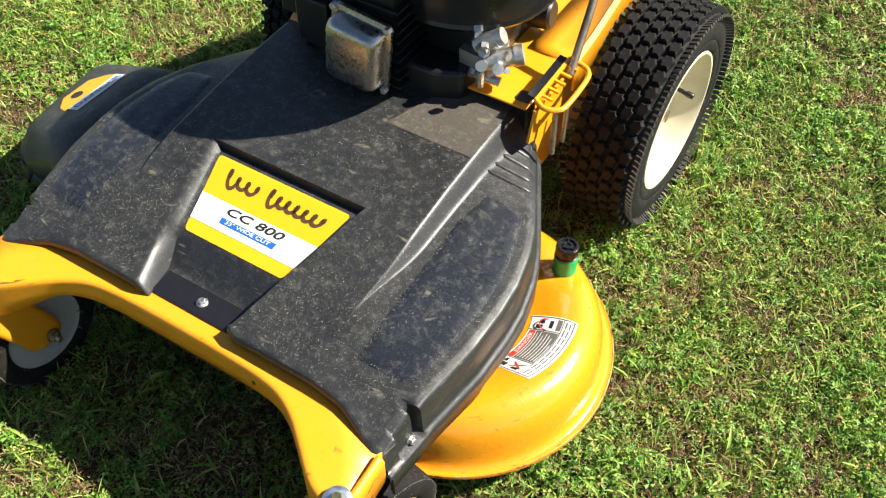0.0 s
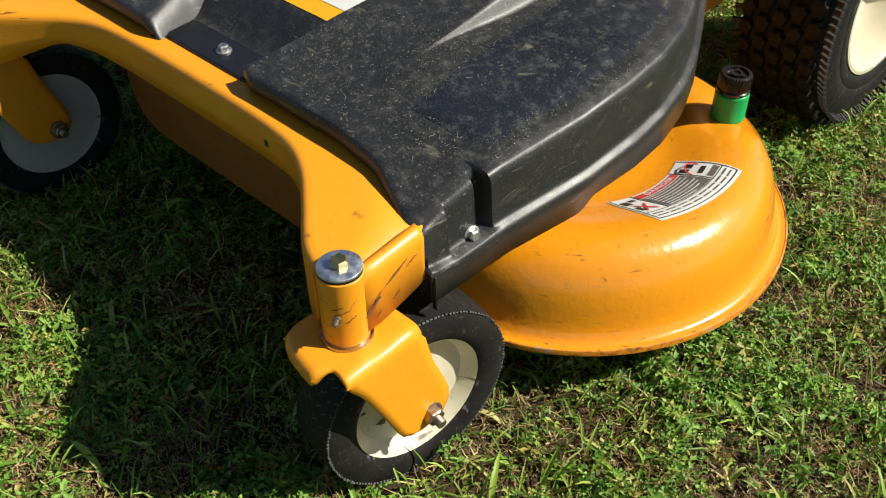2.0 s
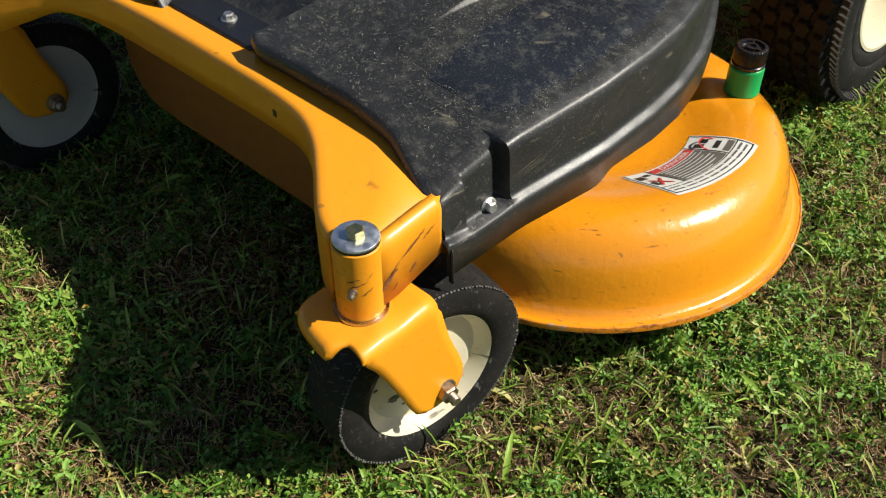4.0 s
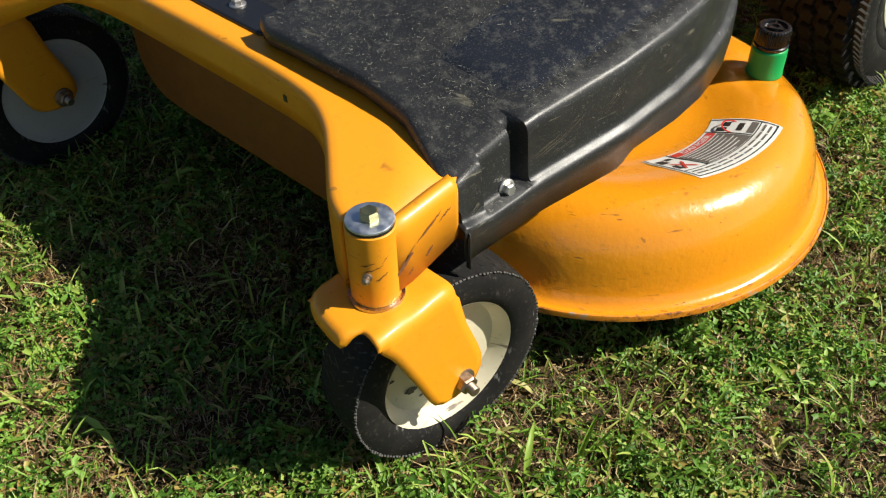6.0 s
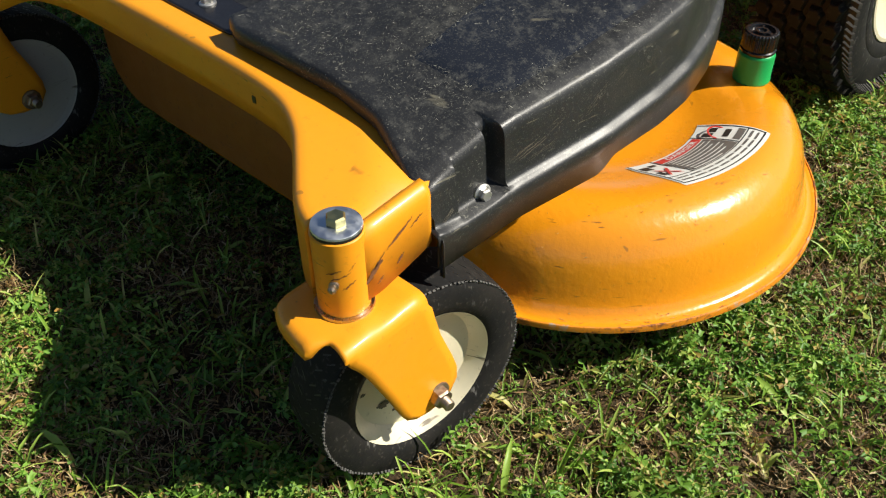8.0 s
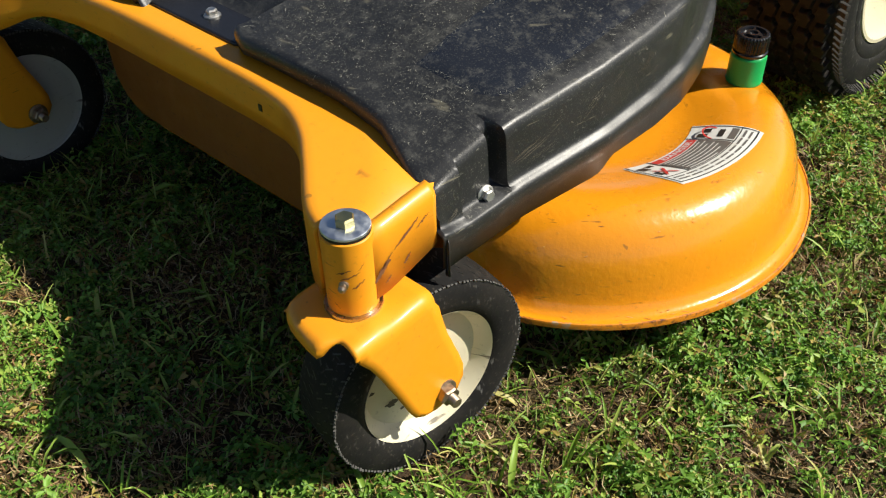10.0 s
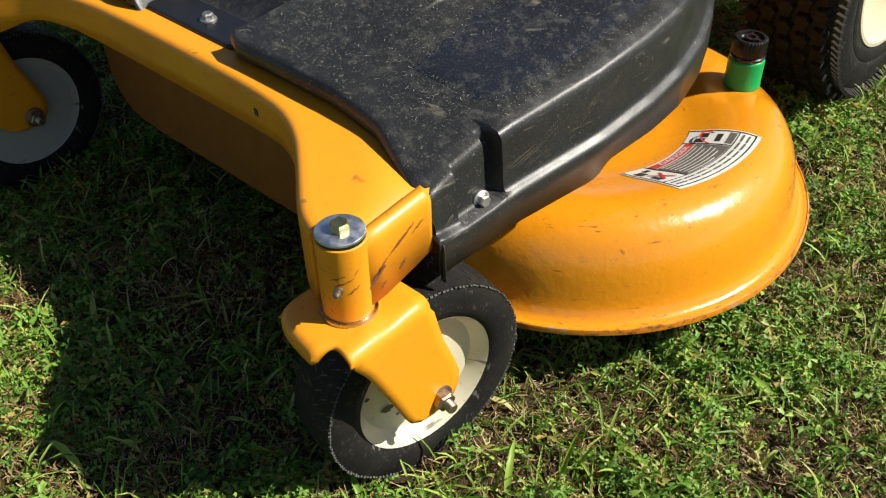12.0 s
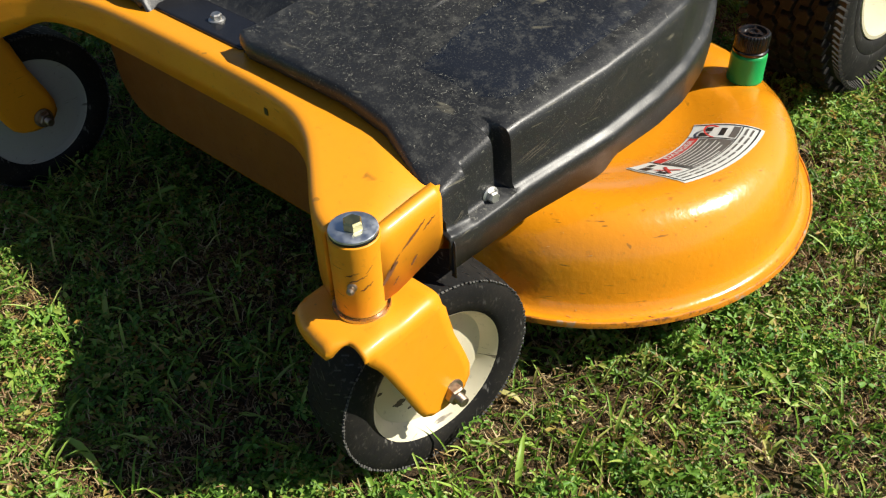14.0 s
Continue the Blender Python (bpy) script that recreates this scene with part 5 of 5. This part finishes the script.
# engine
def build_engine():
    bm = bmesh.new()
    box(bm, -0.44, -0.17, 0.60, 0.85, 0.376, 0.53)
    eng = bevelled(part("engine_block", bm, ENGINE_BLACK, mower, "black petrol engine with a chromed valve cover"), 0.012, 3)
    # finned cylinder head
    for k in range(9):
        bm = bmesh.new()
        box(bm, -0.366, -0.258, 0.520, 0.62, 0.374 + 0.0155 * k, 0.377 + 0.0155 * k)
        part("cooling_fin", bm, ENGINE_BLACK, eng, smooth=30)
    bm = bmesh.new()
    box(bm, -0.355, -0.268, 0.527, 0.63, 0.37, 0.52)
    part("cylinder_head", bm, ENGINE_BLACK, eng, smooth=30)
    bm = bmesh.new()
    prism(bm, [(-0.46, 0.560), (-0.40, 0.545), (-0.22, 0.545), (-0.182, 0.562), (-0.172, 0.60), (-0.172, 0.95), (-0.47, 0.95)], 0.345, 0.405)
    bevelled(part("engine_base", bm, ENGINE_BLACK, eng), 0.006, 2)
    # valve cover: rounded box, pressed rim
    m = Matrix.Translation((-0.313, 0.512, 0.434)) @ pose(0, 0, 0, 90, 0, 0) @ pose(0, 0, 0, 0, 0, -6)
    bm = bmesh.new()
    rows = []
    for hx, hy, r, h in ((0.049, 0.057, 0.010, 0.0), (0.049, 0.057, 0.010, 0.006), (0.043, 0.050, 0.013, 0.008), (0.042, 0.049, 0.015, 0.026), (0.039, 0.046, 0.015, 0.034), (0.033, 0.040, 0.014, 0.038), (0.028, 0.034, 0.012, 0.0385)):
        ring = []
        for cx, cy, a0 in ((hx - r, hy - r, 0), (-(hx - r), hy - r, 90), (-(hx - r), -(hy - r), 180), (hx - r, -(hy - r), 270)):
            for j in range(7):
                a = radians(a0 + 15 * j)
                ring.append(bm.verts.new(m @ Vector((cx + r * math.cos(a), cy + r * math.sin(a), h))))
        rows.append(ring)
    for a, b in zip(rows, rows[1:]):
        for i in range(len(a)):
            bm.faces.new((a[i], a[(i + 1) % len(a)], b[(i + 1) % len(a)], b[i]))
    bm.faces.new(rows[-1])
    vc = part("valve_cover", bm, CHROME, eng, "shiny pressed-steel valve cover", smooth=50)
    bm = bmesh.new()
    vs, fs = text_mesh("OHV", 0.022, 0.0, 0.0003)
    made = [bm.verts.new(m @ Vector((x * 1.1, y - 0.002, 0.0392))) for x, y, _ in vs]
    for f in fs:
        bm.faces.new([made[i] for i in f])
    part("cover_letters", bm, RUSTY, eng, smooth=0)
    for x, y in ((0.044, 0.052), (-0.044, 0.052), (0.044, -0.052), (-0.044, -0.052)):
        bm = bmesh.new()
        lathe(bm, [(0.0055, 0.004), (0.0055, 0.012), (0.004, 0.013)], m @ Matrix.Translation((x, y, 0)), 6)
        part("cover_bolt", bm, ALU, eng, smooth=20)
    # fan shroud above
    bm = bmesh.new()
    lathe(bm, [(0.115, 0.0), (0.130, 0.006), (0.134, 0.012), (0.132, 0.018), (0.139, 0.024), (0.141, 0.05), (0.138, 0.100), (0.150, 0.130), (0.192, 0.145), (0.200, 0.160), (0.200, 0.195), (0.185, 0.212), (0.10, 0.222), (0.05, 0.224)], Matrix.Translation((-0.252, 0.700, 0.452)), 56)
    part("fan_shroud", bm, SMOOTH_BLACK, eng, "glossy black fan shroud")
    # intake side lumps
    bm = bmesh.new()
    box(bm, -0.50, -0.41, 0.56, 0.70, 0.40, 0.53)
    box(bm, -0.46, -0.40, 0.545, 0.60, 0.37, 0.45)
    rod(bm, (-0.43, 0.55, 0.47), (-0.43, 0.53, 0.47), 0.012)
    rod(bm, (-0.47, 0.57, 0.41), (-0.38, 0.56, 0.39), 0.010)
    rod(bm, (-0.45, 0.555, 0.35), (-0.45, 0.555, 0.40), 0.006)
    bevelled(part("carburettor", bm, ENGINE_BLACK, eng, "dark carburettor and air intake"), 0.004)
    # exhaust and bracket on the other side
    bm = bmesh.new()
    prism(bm, [(-0.200, 0.585), (-0.150, 0.580), (-0.138, 0.600), (-0.150, 0.640), (-0.200, 0.640)], 0.400, 0.428)
    rod(bm, (-0.165, 0.585, 0.418), (-0.118, 0.612, 0.432), 0.0135, 20)
    rod(bm, (-0.124, 0.609, 0.430), (-0.114, 0.615, 0.433), 0.0155, 20)
    rod(bm, (-0.176, 0.590, 0.440), (-0.140, 0.602, 0.462), 0.012, 14)
    lumps = random.Random(5)
    for k in range(13):
        at = Vector((-0.182 + 0.062 * lumps.random(), 0.572 + 0.030 * lumps.random(), 0.404 + 0.062 * lumps.random()))
        way = Vector((lumps.uniform(-0.3, 1), lumps.uniform(-1, -0.2), lumps.uniform(-0.4, 0.8))).normalized()
        rod(bm, at, at + way * lumps.uniform(0.004, 0.009), lumps.uniform(0.0045, 0.0095), lumps.choice((6, 8, 14)))
    rod(bm, (-0.160, 0.576, 0.385), (-0.158, 0.574, 0.412), 0.006, 8)
    rod(bm, (-0.180, 0.580, 0.400), (-0.135, 0.590, 0.392), 0.007, 12)
    part("exhaust_flange", bm, ALU, eng, "bare aluminium castings and bolts", smooth=30)
    bm = bmesh.new()
    lathe(bm, [(0.020, 0), (0.023, 0.004), (0.023, 0.034), (0.019, 0.038)], axis_matrix((-0.172, 0.745, 0.408), (1, 0.12, 0.1)), 32)
    part("oil_filter", bm, ENGINE_BLACK, eng, "black oil filter can")
    return eng


build_engine()


# dry clippings lying on the hood
def build_clippings():
    k = 48000
    x, y = rng.uniform(-0.66, 0.04, k), rng.uniform(0.11, 0.58, k)
    keep = []
    for i in range(k):
        ne = near_x(y[i]) - 0.004
        lf, lt, rf, rt = recess_edges(y[i])
        if not mirror(ne) < x[i] < ne or (y[i] < 0.345 and lt - 0.004 < x[i] < rt + 0.003):
            continue
        if y[i] < 0.150 and x[i] > ne - 0.022:
            continue
        shelf = abs(x[i] - MID) > 0.22
        dense = 0.40 + 0.60 * smoothstep(0.36, 0.70, 0.5 + 0.5 * noise.noise(Vector((x[i] * 14, y[i] * 14, 3))))
        if y[i] > 0.50 or rng.random() > dense * (1.0 if shelf or y[i] < 0.24 else 0.35):
            continue
        z = hood_z(x[i], y[i])
        keep.append((x[i], y[i], z + 0.0013))
    p = np.array(keep)
    n = len(p)
    a = rng.uniform(0, 2 * np.pi, n)
    L, W = rng.gamma(1.5, 0.00040, n) + 0.0002, rng.uniform(0.00006, 0.00020, n)
    d = np.stack([np.cos(a), np.sin(a), rng.normal(0.08, 0.1, n)], -1) * L[:, None]
    w = np.stack([-np.sin(a), np.cos(a), np.zeros(n)], -1) * W[:, None]
    bend = np.stack([-np.sin(a), np.cos(a), np.zeros(n)], -1) * (L * rng.normal(0, 0.12, n))[:, None]
    v = np.stack([p - d - w, p - d + w, p + bend - w, p + bend + w, p + d - w, p + d + w], 1)
    return stuff_mesh("grass_clippings", v, [(0, 1, 3, 2), (2, 3, 5, 4)], CLIPPING, "tiny pale dry clippings scattered on the black hood", "clippings")


build_clippings()


def build_deck_clippings():
    """Short dry bits caught on the deck's lip and dome."""
    n = 110
    a = rng.uniform(-2.0, 0.2, n)
    r = np.where(rng.random(n) < 0.6, rng.uniform(0.2230, 0.2330, n), rng.uniform(0.17, 0.212, n))
    prof = np.array(DECK_PROFILE[:20])
    z = np.interp(r, prof[:, 0], prof[:, 1]) + 0.0007
    p = np.stack([DECK[0].x + r * np.cos(a), DECK[0].y + r * np.sin(a), z], -1)
    b = a + np.pi / 2 + rng.normal(0, 0.5, n)
    L = rng.gamma(2.0, 0.00050, n) + 0.0003
    d = np.stack([np.cos(b), np.sin(b), rng.normal(0.0, 0.05, n)], -1) * L[:, None]
    w = np.stack([-np.sin(b), np.cos(b), np.zeros(n)], -1) * rng.uniform(0.00010, 0.00025, n)[:, None]
    v = np.stack([p - d - w, p - d + w, p - w * 2, p, p + d - w, p + d + w], 1)
    return stuff_mesh("deck_clippings", v, [(0, 1, 3, 2), (2, 3, 5, 4)], STRAW, "brown dry clippings stuck to the yellow deck", "clippings")


build_deck_clippings()
